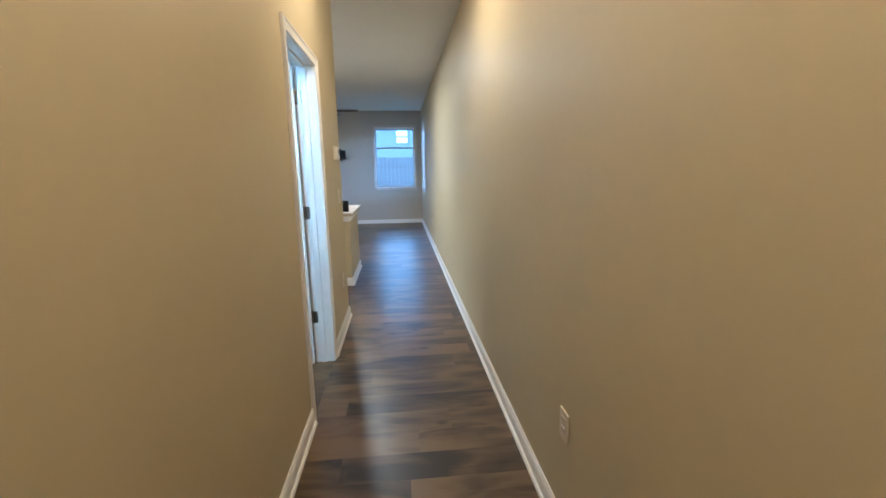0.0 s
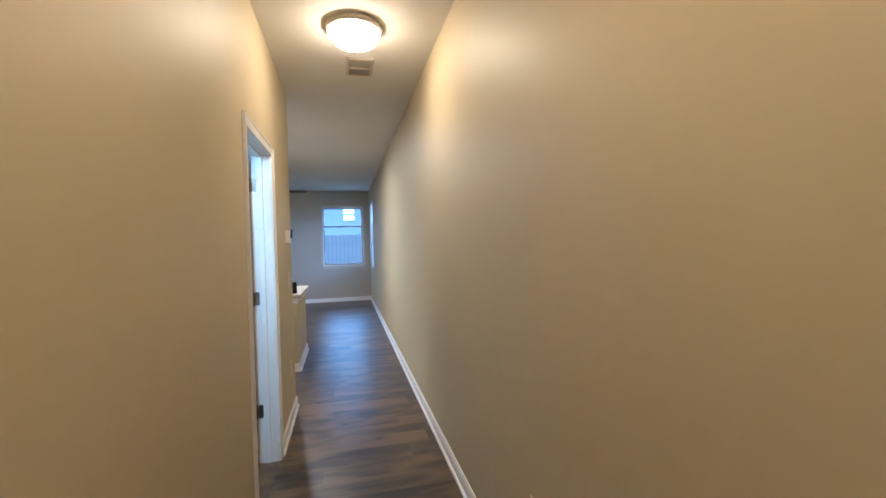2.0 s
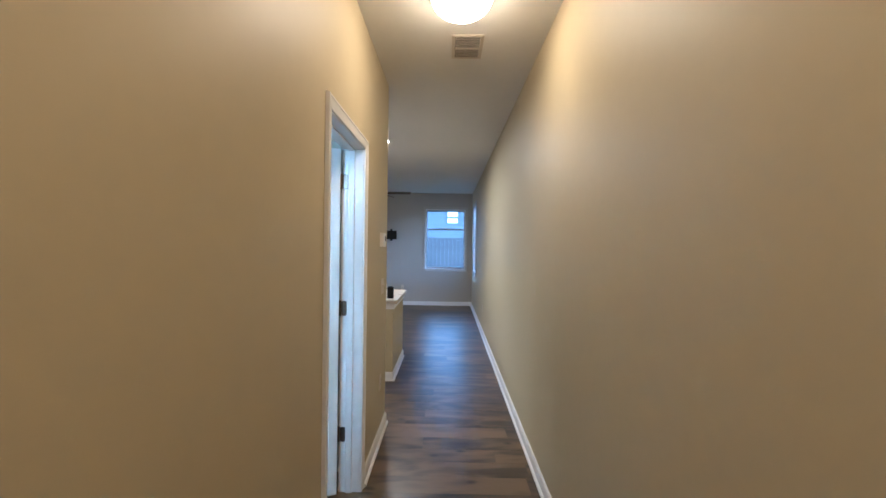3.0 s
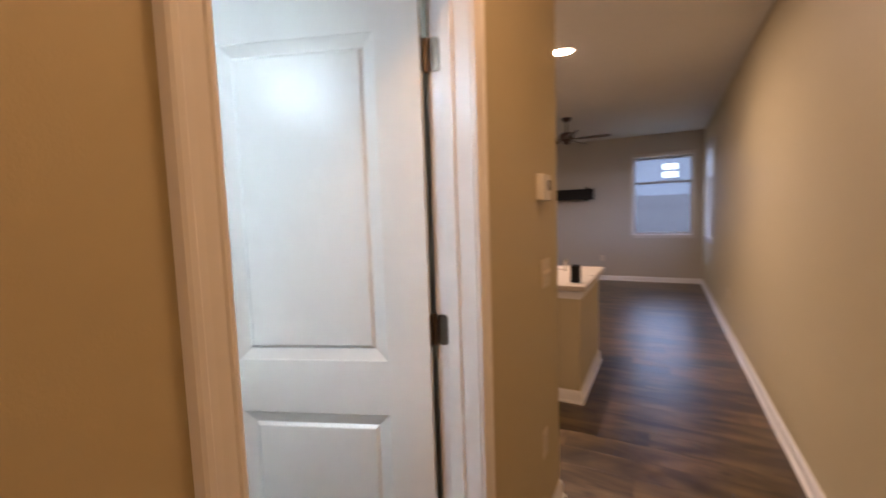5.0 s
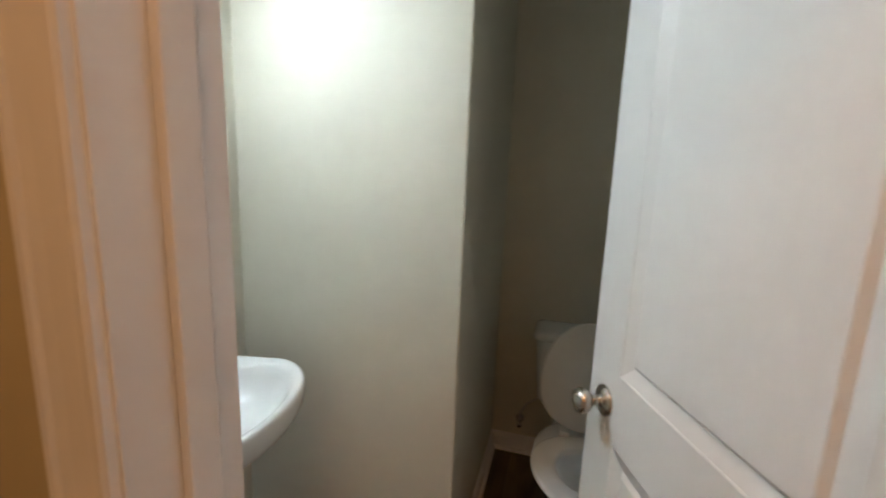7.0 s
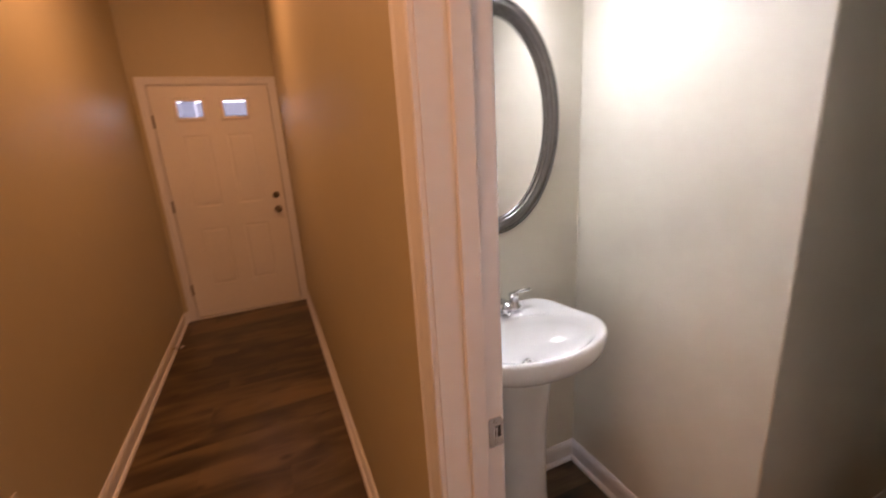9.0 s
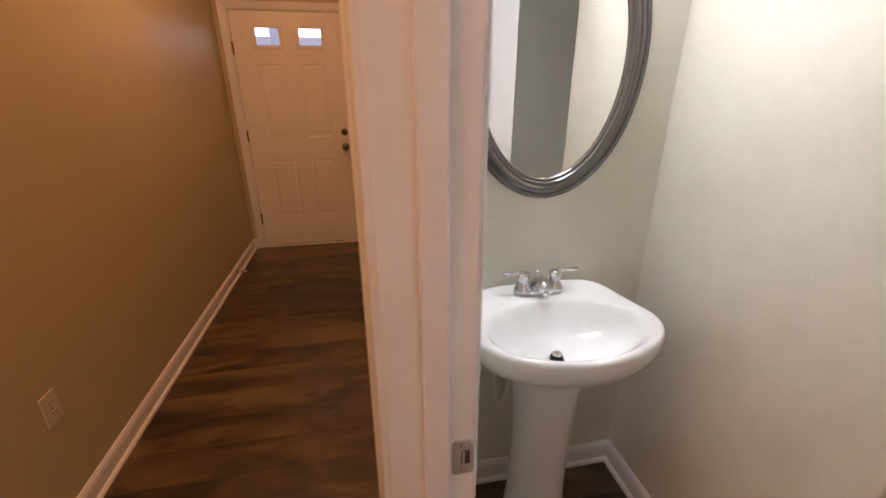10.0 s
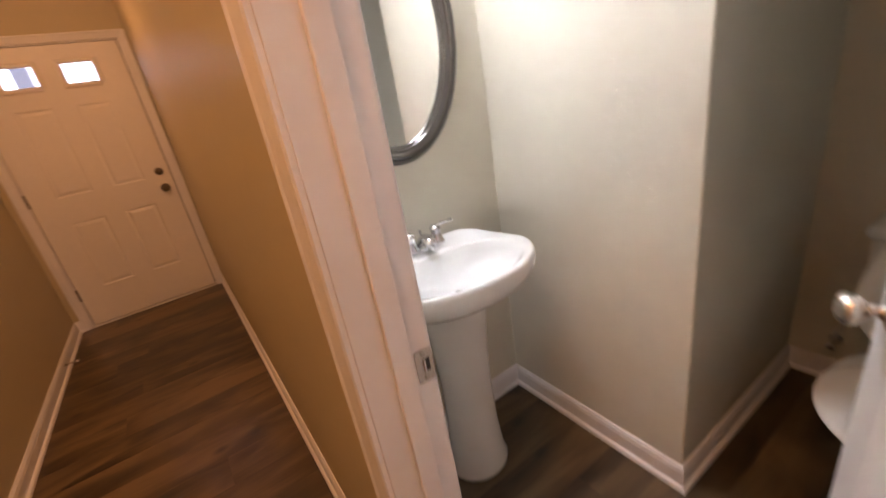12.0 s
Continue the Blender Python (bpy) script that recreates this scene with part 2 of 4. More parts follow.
def tube(points, radius, n=10, bm=None):
    """A round rod along points; radius may be one number or one per point."""
    pts = [Vector(p) for p in points]
    rad = radius if isinstance(radius, (list, tuple)) else [radius] * len(pts)
    rings = []
    up = Vector((0, 0, 1))
    for i, p in enumerate(pts):
        d = (pts[min(i + 1, len(pts) - 1)] - pts[max(i - 1, 0)]).normalized()
        side = d.cross(up)
        if side.length < 1e-3:
            side = d.cross(Vector((0, 1, 0)))
        side.normalize()
        other = side.cross(d).normalized()
        up = other
        rings.append([p + rad[i] * (math.cos(2 * math.pi * k / n) * side + math.sin(2 * math.pi * k / n) * other) for k in range(n)])
    return loft(rings, bm=bm)


def sweep(path, profile, place, closed=False):
    """Sweeps a moulding profile of (out, proud) along a mitred 2D path; place(u, v, proud) gives the point."""
    pts = [Vector(p) for p in path]
    rings = []
    for i, p in enumerate(pts):
        before = (p - pts[i - 1]).normalized() if i or closed else None
        after = (pts[(i + 1) % len(pts)] - p).normalized() if i < len(pts) - 1 or closed else None
        a = before or after
        b = after or before
        na, nb = Vector((-a.y, a.x)), Vector((-b.y, b.x))
        m = (na + nb).normalized()
        m = m / max(m.dot(na), 0.2)
        rings.append([place(*(p + m * o), d) for o, d in profile])
    return loft(rings)


def panel_face(bm, w, h, y, sign, rects, loops, holes=()):
    """One face of a door in the plane y with moulded rectangles; sign is the way it faces. loops: (inset, sink)."""
    xs = sorted({0.0, w, *(v for r in (*rects, *holes) for v in (r[0], r[1]))})
    zs = sorted({0.0, h, *(v for r in (*rects, *holes) for v in (r[2], r[3]))})
    vert = {}
    def v(x, z, d=0.0):
        key = (round(x, 5), round(z, 5), round(d, 5))
        if key not in vert:
            vert[key] = bm.verts.new((x, y - sign * d, z))
        return vert[key]
    for x0, x1 in zip(xs, xs[1:]):
        for z0, z1 in zip(zs, zs[1:]):
            cx, cz = (x0 + x1) / 2, (z0 + z1) / 2
            if any(r[0] < cx < r[1] and r[2] < cz < r[3] for r in (*rects, *holes)):
                continue
            bm.faces.new((v(x0, z0), v(x1, z0), v(x1, z1), v(x0, z1)))
    def ring(r, i, d):
        return [v(r[0] + i, r[2] + i, d), v(r[1] - i, r[2] + i, d), v(r[1] - i, r[3] - i, d), v(r[0] + i, r[3] - i, d)]
    for r in rects:
        prev = ring(r, 0, 0)
        for i, d in loops:
            cur = ring(r, i, d)
            for k in range(4):
                bm.faces.new((prev[k], prev[(k + 1) % 4], cur[(k + 1) % 4], cur[k]))
            prev = cur
        bm.faces.new(prev)
    border = []
    for z in zs:
        border.append(v(0, z))
    for x in xs[1:]:
        border.append(v(x, h))
    for z in zs[::-1][1:]:
        border.append(v(w, z))
    for x in xs[::-1][1:-1]:
        border.append(v(x, 0))
    return border, [ring(r, 0, 0) for r in holes]


def panel_door(w, h, t, rects, loops, holes=()):
    """A moulded door slab: x from 0 to w, y from 0 to t, with the same panels on both sides."""
    bm = bmesh.new()
    b0, h0 = panel_face(bm, w, h, 0.0, -1, rects, loops, holes)
    b1, h1 = panel_face(bm, w, h, t, 1, rects, loops, holes)
    for a, b in ((b0, b1), *zip(h0, h1)):
        for i in range(len(a)):
            j = (i + 1) % len(a)
            bm.faces.new((a[i], a[j], b[j], b[i]))
    return bm


def arc(cx, cy, rx, ry, z, n=48, a0=0.0):
    return [Vector((cx + rx * math.cos(a0 + 2 * math.pi * i / n), cy + ry * math.sin(a0 + 2 * math.pi * i / n), z)) for i in range(n)]


# ---- large structure ----
def wall(name, spans, material, label, bevel=0.0):
    bm = boxes(*spans)
    if bevel:
        up = [e for e in bm.edges if abs(e.verts[0].co.z - e.verts[1].co.z) > 1]
        bmesh.ops.bevel(bm, geom=up, offset=bevel, segments=3, profile=0.5, affect="EDGES")
    return tagged(link(name, bm, material), label, "wall", kind="structure")


# bathroom door opening in the hall's west wall (rough opening holds the jambs)
D0, D1, DH = -0.02, 0.724, 2.06
wall("wall_hall_west", [(-T, 0, SOUTH, D0, 0, H), (-T, 0, D1, HALL_END, 0, H), (-T, 0, D0, D1, DH, H)], M_HALL,
     "beige painted hall wall with a doorway to the washroom")
EW0, EW1 = 6.95, 7.90          # window in the east wall of the living room
NW0, NW1 = -0.055, 0.925         # window in the far wall
WZ0, WZ1 = 0.90, 2.385
wall("wall_east", [(EAST, EAST + 0.14, SOUTH - 0.14, EW0, 0, H), (EAST, EAST + 0.14, EW1, NORTH + 0.14, 0, H),
                   (EAST, EAST + 0.14, EW0, EW1, 0, WZ0), (EAST, EAST + 0.14, EW0, EW1, WZ1, H)], M_HALL, "long beige painted wall beside the hall")
FD0, FD1, FDH = 0.05, 1.01, 2.065
wall("wall_south", [(-T, FD0, SOUTH - 0.14, SOUTH, 0, H), (FD1, EAST, SOUTH - 0.14, SOUTH, 0, H), (FD0, FD1, SOUTH - 0.14, SOUTH, FDH, H)], M_HALL,
     "beige painted wall round the front door")
wall("wall_bath_south", [(B_WALL, -T, B_SOUTH - T, B_SOUTH, 0, H)], M_BATH, "pale grey washroom wall behind the basin")
wall("wall_bath_chase", [(B_WEST - T, B_WALL, B_SOUTH - T, B_CONVEX, 0, H)], M_BATH, "pale grey boxed-out washroom wall with an outer corner", bevel=0.006)
wall("wall_bath_west", [(B_WEST - T, B_WEST, B_CONVEX, B_NORTH, 0, H)], M_BATH, "pale grey washroom wall behind the toilet")
wall("wall_bath_north", [(B_WEST - T, -T, B_NORTH, B_NORTH + T, 0, H)], M_BATH, "pale grey washroom end wall")
wall("wall_bath_lining", [(-T - 0.004, -T, B_SOUTH, D0, 0, H), (-T - 0.004, -T, D1, B_NORTH, 0, H), (-T - 0.004, -T, D0, D1, DH, H)], M_BATH,
     "pale grey washroom side of the hall wall")
wall("wall_kitchen_south", [(WEST, -T, HALL_END - T, HALL_END, 0, H)], M_LIVING, "greige painted kitchen wall")
wall("wall_west", [(WEST - 0.14, WEST, HALL_END - T, NORTH + 0.14, 0, H)], M_LIVING, "greige painted living room side wall")
wall("wall_north", [(WEST, NW0, NORTH, NORTH + 0.14, 0, H), (NW1, EAST, NORTH, NORTH + 0.14, 0, H), (NW0, NW1, NORTH, NORTH + 0.14, 0, WZ0),
                    (NW0, NW1, NORTH, NORTH + 0.14, WZ1, H)], M_LIVING, "greige painted far wall with a window")
tagged(link("ceiling", boxes((-T, EAST + 0.14, SOUTH - 0.14, HALL_END - T, H, H + 0.15), (B_WEST - T, -T, B_SOUTH - T, B_NORTH + T, H, H + 0.15), (WEST - 0.14, EAST + 0.14, HALL_END - T, NORTH + 0.14, H, H + 0.15)), M_CEIL), "off-white finely textured ceiling", "ceiling", kind="structure")
floor = tagged(link("floor", boxes((-T, EAST + 0.14, SOUTH - 0.14, HALL_END - T, -0.12, -0.008), (B_WEST - T, -T, B_SOUTH - T, B_NORTH + T, -0.12, -0.008), (WEST - 0.14, EAST + 0.14, HALL_END - T, NORTH + 0.14, -0.12, -0.008)), M_SUB), "dark brown wood-look plank floor with knots", "floor", kind="structure")

BASE = [(0.0, 0.0), (0.026, 0.0), (0.026, 0.006), (0.022, 0.014), (0.0135, 0.019), (0.0135, 0.068), (0.0115, 0.074), (0.0115, 0.080), (0.006, 0.090), (0.004, 0.094), (0.0, 0.094)]


def baseboard(path, label="white moulded baseboard with a shoe strip"):
    """Skirting along a floor path; the room lies to the left of the way it runs."""
    bm = sweep(path, BASE, lambda x, y, z: Vector((x, y, z)))
    return tagged(link("baseboard", bm, M_TRIM), label, "baseboard", "baseboards", "structure")


CAS = 0.057
OY0, OY1, OZ = 0.0, 0.704, 2.04   # clear opening of the washroom doorway
baseboard([(EAST, SOUTH), (EAST, NORTH), (WEST, NORTH), (WEST, HALL_END), (0, HALL_END), (0, OY1 + 0.004 + CAS)])
baseboard([(0, -0.004 - CAS), (0, SOUTH), (0.011, SOUTH)])
baseboard([(1.06, SOUTH), (EAST - 0.002, SOUTH)])
bx = -T - 0.004
baseboard([(bx, OY1 + 0.010 + CAS), (bx, B_NORTH), (B_WEST, B_NORTH), (B_WEST, B_CONVEX), (B_WALL, B_CONVEX), (B_WALL, B_SOUTH), (bx, B_SOUTH), (bx, -0.010 - CAS)])

CASING = [(0.0, 0.0), (0.0, 0.008), (0.004, 0.011), (0.009, 0.0115), (0.012, 0.009), (0.016, 0.010), (0.030, 0.0125), (0.041, 0.0155), (0.044, 0.0185), (0.051, 0.0185), (0.055, 0.016), (0.057, 0.0)]


def casing(name, u0, u1, h, place, parent=None, bottom=None, label="white moulded door casing"):
    """A mitred casing round an opening from u0 to u1 and up to h; with a bottom it runs all round."""
    if bottom is None:
        bm = sweep([(u0, 0.0), (u0, h), (u1, h), (u1, 0.0)], CASING, place)
    else:
        bm = sweep([(u0, bottom), (u0, h), (u1, h), (u1, bottom), (u0, bottom + 1e-4)], CASING, place)
    ob = link(name, bm, M_TRIM, parent)
    return ob if parent else tagged(ob, label, "door casing", kind="structure")


# doorway to the washroom: jambs, stops, casings on both sides
frame_bath = thing("trim_bath_doorway", (0, 0, 0), "white painted door frame of the washroom doorway", "door frame", kind="structure")
part("jamb", boxes((-T - 0.004, 0, D0, OY0, 0, OZ), bevel=0.0015), M_TRIM, frame_bath)
part("jamb", boxes((-T - 0.004, 0, OY1, D1, 0, OZ), bevel=0.0015), M_TRIM, frame_bath)
part("head_jamb", boxes((-T - 0.004, 0, D0, D1, OZ, DH), bevel=0.0015), M_TRIM, frame_bath)
SX0, SX1 = -0.086, -0.050
part("door_stop", boxes((SX0, SX1, OY0, OY0 + 0.011, 0, OZ), bevel=0.003), M_TRIM, frame_bath)
part("door_stop", boxes((SX0, SX1, OY1 - 0.011, OY1, 0, OZ), bevel=0.003), M_TRIM, frame_bath)
part("door_stop", boxes((SX0, SX1, OY0 + 0.011, OY1 - 0.011, OZ - 0.011, OZ), bevel=0.003), M_TRIM, frame_bath)
casing("casing", OY0 - 0.004, OY1 + 0.004, OZ + 0.004, lambda u, v, d: Vector((d, u, v)), frame_bath)
casing("casing", OY0 - 0.010, OY1 + 0.010, OZ + 0.010, lambda u, v, d: Vector((-T - 0.004 - d, u, v)), frame_bath)
strike = part("strike_plate", leaf(-0.1255, -0.093, OY0, OY0 + 0.002, 0.912, 0.976, "y", 0.005), M_NICKEL, frame_bath, "satin nickel strike plate")
part("lip", turned([(0.006, 0.934), (0.006, 0.956)], 14, (-0.109, OY0 - 0.0015, 0)), M_CHROME, strike)
part("latch_hole", boxes((-0.119, -0.110, OY0 + 0.002, OY0 + 0.0026, 0.932, 0.957)), M_SLOT, strike)
for z in (0.922, 0.968):
    part("screw", turned([(0.004, OY0 + 0.002), (0.004, OY0 + 0.003), (0.002, OY0 + 0.0036)], 10, (-0.108, 0, z), "y"), M_NICKEL, strike)


def window(name, u0, u1, place, label):
    """A double-hung window with casing, sashes, glass and a meeting rail; place(u, z, d), d into the wall."""
    w = thing(name, (0, 0, 0), label, "window", kind="structure")
    def bar(nm, a0, a1, z0, z1, d0, d1, m=M_TRIM, par=w, bevel=0.004):
        bm = boxes((a0, a1, d0, d1, z0, z1), bevel=bevel)
        for v in bm.verts:
            v.co = place(v.co.x, v.co.z, v.co.y)
        return part(nm, bm, m, par)
    bm = sweep([(u0, WZ0), (u0, WZ1), (u1, WZ1), (u1, WZ0), (u0, WZ0)], CASING, lambda a, z, d: place(a, z, -d))
    part("window_frame", bm, M_RETURN, w)
    for a, b in ((u0, u0 + 0.014), (u1 - 0.014, u1)):
        bar("window_jamb", a, b, WZ0, WZ1, 0.0, 0.12)
    bar("window_sill", u0 + 0.014, u1 - 0.014, WZ0, WZ0 + 0.02, -0.01, 0.12)
    bar("window_head", u0 + 0.014, u1 - 0.014, WZ1 - 0.02, WZ1, 0.0, 0.12)
    mid = 1.89
    a, b = u0 + 0.014, u1 - 0.014
    for nm, z0, z1, d in (("lower_sash", WZ0 + 0.02, mid + 0.02, 0.045), ("upper_sash", mid - 0.02, WZ1 - 0.02, 0.085)):
        s = bar(nm, a, b, z0, z0 + 0.04, d, d + 0.035, M_SASH)
        bar("rail", a, b, z1 - 0.036, z1, d, d + 0.035, M_SASH, par=s)
        bar("stile", a, a + 0.026, z0 + 0.04, z1 - 0.036, d, d + 0.035, M_SASH, par=s)
        bar("stile", b - 0.026, b, z0 + 0.04, z1 - 0.036, d, d + 0.035, M_SASH, par=s)
        g = bar("pane", a + 0.02, b - 0.02, z0 + 0.03, z1 - 0.03, d + 0.015, d + 0.019, M_GLASS, s, 0)
        g.visible_shadow = False
    bar("sash_lock", (a + b) / 2 - 0.03, (a + b) / 2 + 0.03, mid + 0.02, mid + 0.035, 0.05, 0.075, M_NICKEL)
    return w


window("window_1", NW0, NW1, lambda u, z, d: Vector((u, NORTH + d, z)), "white double-hung window in the far wall")
window("window_2", EW0, EW1, lambda u, z, d: Vector((EAST + d, u, z)), "white double-hung window in the long side wall")

# ---- doors ----
RAISE = [(0.002, 0.0008), (0.004, 0.0022), (0.032, 0.0105), (0.035, 0.0108), (0.043, 0.0040), (0.046, 0.0030)]


def lever_knob(parent, at, way, material, label):
    """A round rose with a turned knob; way is the unit normal of the door face, in the door's own axes (+1 or -1 along y)."""
    bm = turned([(0.034, 0.0), (0.034, 0.004), (0.029, 0.009), (0.016, 0.012), (0.011, 0.016), (0.011, 0.030), (0.017, 0.036), (0.026, 0.046), (0.0285, 0.056), (0.024, 0.066), (0.012, 0.071), (0.001, 0.072)], 28, axis="y")
    for v in bm.verts:
        v.co = Vector((v.co.x, v.co.y * way, v.co.z)) + Vector(at)
    return part("knob", bm, material, parent, label, smooth=True)


BATH_DOOR_W, LATCH = 0.688, 0.622
bath_door = thing("door_1", (-0.130, 0.696, 0.012), "white two-panel moulded washroom door standing ajar", "door", rz=-90 - 69.3)
# in the door's own axes x runs from the hinge to the latch, y from the washroom face to the hall face
slab_rects = [(0.122, BATH_DOOR_W - 0.120, 0.235, 0.846), (0.122, BATH_DOOR_W - 0.120, 1.002, 1.895)]
part("slab", panel_door(BATH_DOOR_W, 2.02, 0.035, slab_rects, RAISE), M_DOOR, bath_door).location = (0.009, 0, 0)
lever_knob(bath_door, (LATCH, 0.035, 0.925), 1, M_NICKEL, "satin nickel knob")
lever_knob(bath_door, (LATCH, 0.0, 0.925), -1, M_NICKEL, "satin nickel knob")
part("latch_plate", boxes((BATH_DOOR_W + 0.009, BATH_DOOR_W + 0.0105, 0.005, 0.030, 0.897, 0.953)), M_NICKEL, bath_door)
for z in (0.335, 1.085, 1.835):
    hinge = part("hinge", turned([(0.0075, z - 0.045), (0.0075, z + 0.045)], 14, (0.0, -0.004, 0)), M_BRONZE, bath_door, "dark aged metal hinge", smooth=False)
    part("leaf", leaf(0.0065, 0.0088, 0.0, 0.031, z - 0.044, z + 0.044, "x"), M_BRONZE, hinge)
    jamb_leaf = leaf(-0.122, -0.091, OY1 - 0.0028, OY1 - 0.0002, z + 0.012 - 0.044, z + 0.012 + 0.044, "y")
    part("hinge_leaf", jamb_leaf, M_BRONZE, frame_bath, "dark aged metal hinge leaf")

FW, FX0 = 0.91, 0.075
front_door = thing("door_2", (FX0, SOUTH - 0.048, 0.02), "cream embossed front door with two small square lights", "door")
cols = [(0.255 - FX0, 0.47 - FX0), (0.60 - FX0, 0.82 - FX0)]
rows_fd = [(0.29, 0.82), (1.02, 1.63)]
fd_rects = [(*c, *r) for c in cols for r in rows_fd]
fd_holes = [(0.262 - FX0, 0.462 - FX0, 1.765, 1.915), (0.605 - FX0, 0.808 - FX0, 1.765, 1.915)]
part("slab", panel_door(FW, 2.03, 0.044, fd_rects, [(0.005, 0.005), (0.012, 0.0075), (0.020, 0.005), (0.034, 0.001)], fd_holes), M_FDOOR, front_door)
for r in fd_holes:
    lite = part("light_frame", sweep([(r[0], r[2]), (r[0], r[3]), (r[1], r[3]), (r[1], r[2]), (r[0], r[2])],
                                     [(-0.012, 0.0), (-0.012, 0.006), (-0.002, 0.012), (0.012, 0.012), (0.022, 0.004), (0.022, 0.0)], lambda u, v, d: Vector((u, 0.044 + d, v))), M_FDOOR, front_door)
    pane = part("pane", boxes((r[0] - 0.001, r[1] + 0.001, 0.020, 0.026, r[2] - 0.001, r[3] + 0.001)), M_GLASS, lite)
    pane.visible_shadow = False
lever_knob(front_door, (0.146 - FX0, 0.044, 0.925), 1, M_BRONZE, "dark bronze knob")
part("deadbolt", turned([(0.030, 0.044), (0.030, 0.050), (0.024, 0.058), (0.010, 0.060), (0.010, 0.072), (0.004, 0.075)], 24, (0.146 - FX0, 0, 1.06), "y"), M_BRONZE, front_door, "dark bronze deadbolt", True)
for z in (0.27, 1.04, 1.75):
    part("hinge", turned([(0.007, z - 0.05), (0.007, z + 0.05)], 12, (FW + 0.004, 0.050, 0)), M_BRONZE, front_door)
frame_front = thing("trim_front_doorway", (0, 0, 0), "cream painted front door frame with moulded casing", "door frame", kind="structure")
part("jamb", boxes((FD0, FX0 - 0.006, SOUTH - 0.14, SOUTH, 0, 2.055)), M_TRIM, frame_front)
part("jamb", boxes((FX0 + FW + 0.006, FD1, SOUTH - 0.14, SOUTH, 0, 2.055)), M_TRIM, frame_front)
part("head_jamb", boxes((FD0, FD1, SOUTH - 0.14, SOUTH, 2.055, FDH)), M_TRIM, frame_front)
# Dark strips added behind the slab to block leaking light and keep its gaps dark.
for x0, x1 in ((FX0 - 0.006, FX0 + 0.014), (FX0 + FW - 0.014, FX0 + FW + 0.006)):
    part("gap_blocker", boxes((x0, x1, SOUTH - 0.075, SOUTH - 0.0485, 0.010, 2.055)), M_SLOT, frame_front, "dark strip blocking the gap round the front door")
part("gap_blocker", boxes((FX0 + 0.014, FX0 + FW - 0.014, SOUTH - 0.075, SOUTH - 0.0485, 2.030, 2.055)), M_SLOT, frame_front, "dark strip blocking the gap round the front door")
part("sill_gap_blocker", boxes((FX0 + 0.014, FX0 + FW - 0.014, SOUTH - 0.070, SOUTH - 0.0485, 0.0105, 0.05)), M_SLOT, frame_front, "dark strip blocking the gap under the front door")
part("threshold", boxes((FX0 - 0.006, FX0 + FW + 0.006, SOUTH - 0.16, SOUTH + 0.012, 0.0, 0.010), bevel=0.003), M_FDOOR, frame_front, "cream painted threshold")
casing("casing", FD0 + 0.008, FD1 - 0.008, 2.062, lambda u, v, d: Vector((u, SOUTH + d, v)), frame_front)


# ---- hall fixtures ----
def dome_light(at):
    lamp = thing("ceiling_light", at, "lit flush dome ceiling lamp with a metal rim", "ceiling light")
    part("pan", turned([(0.135, 0.0), (0.168, -0.004), (0.172, -0.016), (0.172, -0.030), (0.166, -0.038), (0.158, -0.040)], 48), M_VENT, lamp, "warm grey metal rim", True)
    prof = [(0.156 * math.cos(a), -0.040 - 0.092 * math.sin(a)) for a in [i * math.pi / 2 / 12 for i in range(12)]] + [(0.012, -0.133)]
    part("dome", turned(prof, 48, cap0=False), M_DOME, lamp, "glowing frosted glass bowl", True)
    part("finial", turned([(0.013, -0.131), (0.014, -0.136), (0.008, -0.142), (0.010, -0.150), (0.004, -0.158)], 16), M_VENT, lamp, "", True)
    return lamp


dome_light((0.56, 0.39, H))
dome_light((0.56, -1.95, H))


def ceiling_vent(x0, x1, y0, y1):
    v = thing("ceiling_vent", ((x0 + x1) / 2, (y0 + y1) / 2, H), "beige louvred ceiling air vent", "vent")
    a, b = (x1 - x0) / 2, (y1 - y0) / 2
    part("frame", sweep([(-a, -b), (-a, b), (a, b), (a, -b), (-a, -b)], [(0.0, 0.0), (0.0, -0.006), (-0.016, -0.009), (-0.022, -0.004), (-0.022, 0.0)], lambda u, w, d: Vector((u, w, d))), M_VENT, v)
    part("backing", boxes((-a + 0.022, a - 0.022, -b + 0.022, b - 0.022, -0.001, 0.001)), M_SLOT, v)
    n = 14
    for i in range(n):
        y = -b + 0.028 + (2 * b - 0.056) * i / (n - 1)
        bm = boxes((-a + 0.022, a - 0.022, -0.009, 0.009, -0.0008, 0.0008))
        bmesh.ops.rotate(bm, verts=bm.verts, matrix=Matrix.Rotation(radians(38), 3, "X"))
        bmesh.ops.translate(bm, verts=bm.verts, vec=(0, y, -0.006))
        part("slat", bm, M_VENT, v)
    part("centre_bar", boxes((-a + 0.022, a - 0.022, -0.008, 0.008, -0.014, -0.010)), M_VENT, v)
    return v


ceiling_vent(0.513, 0.713, 0.82, 1.135)


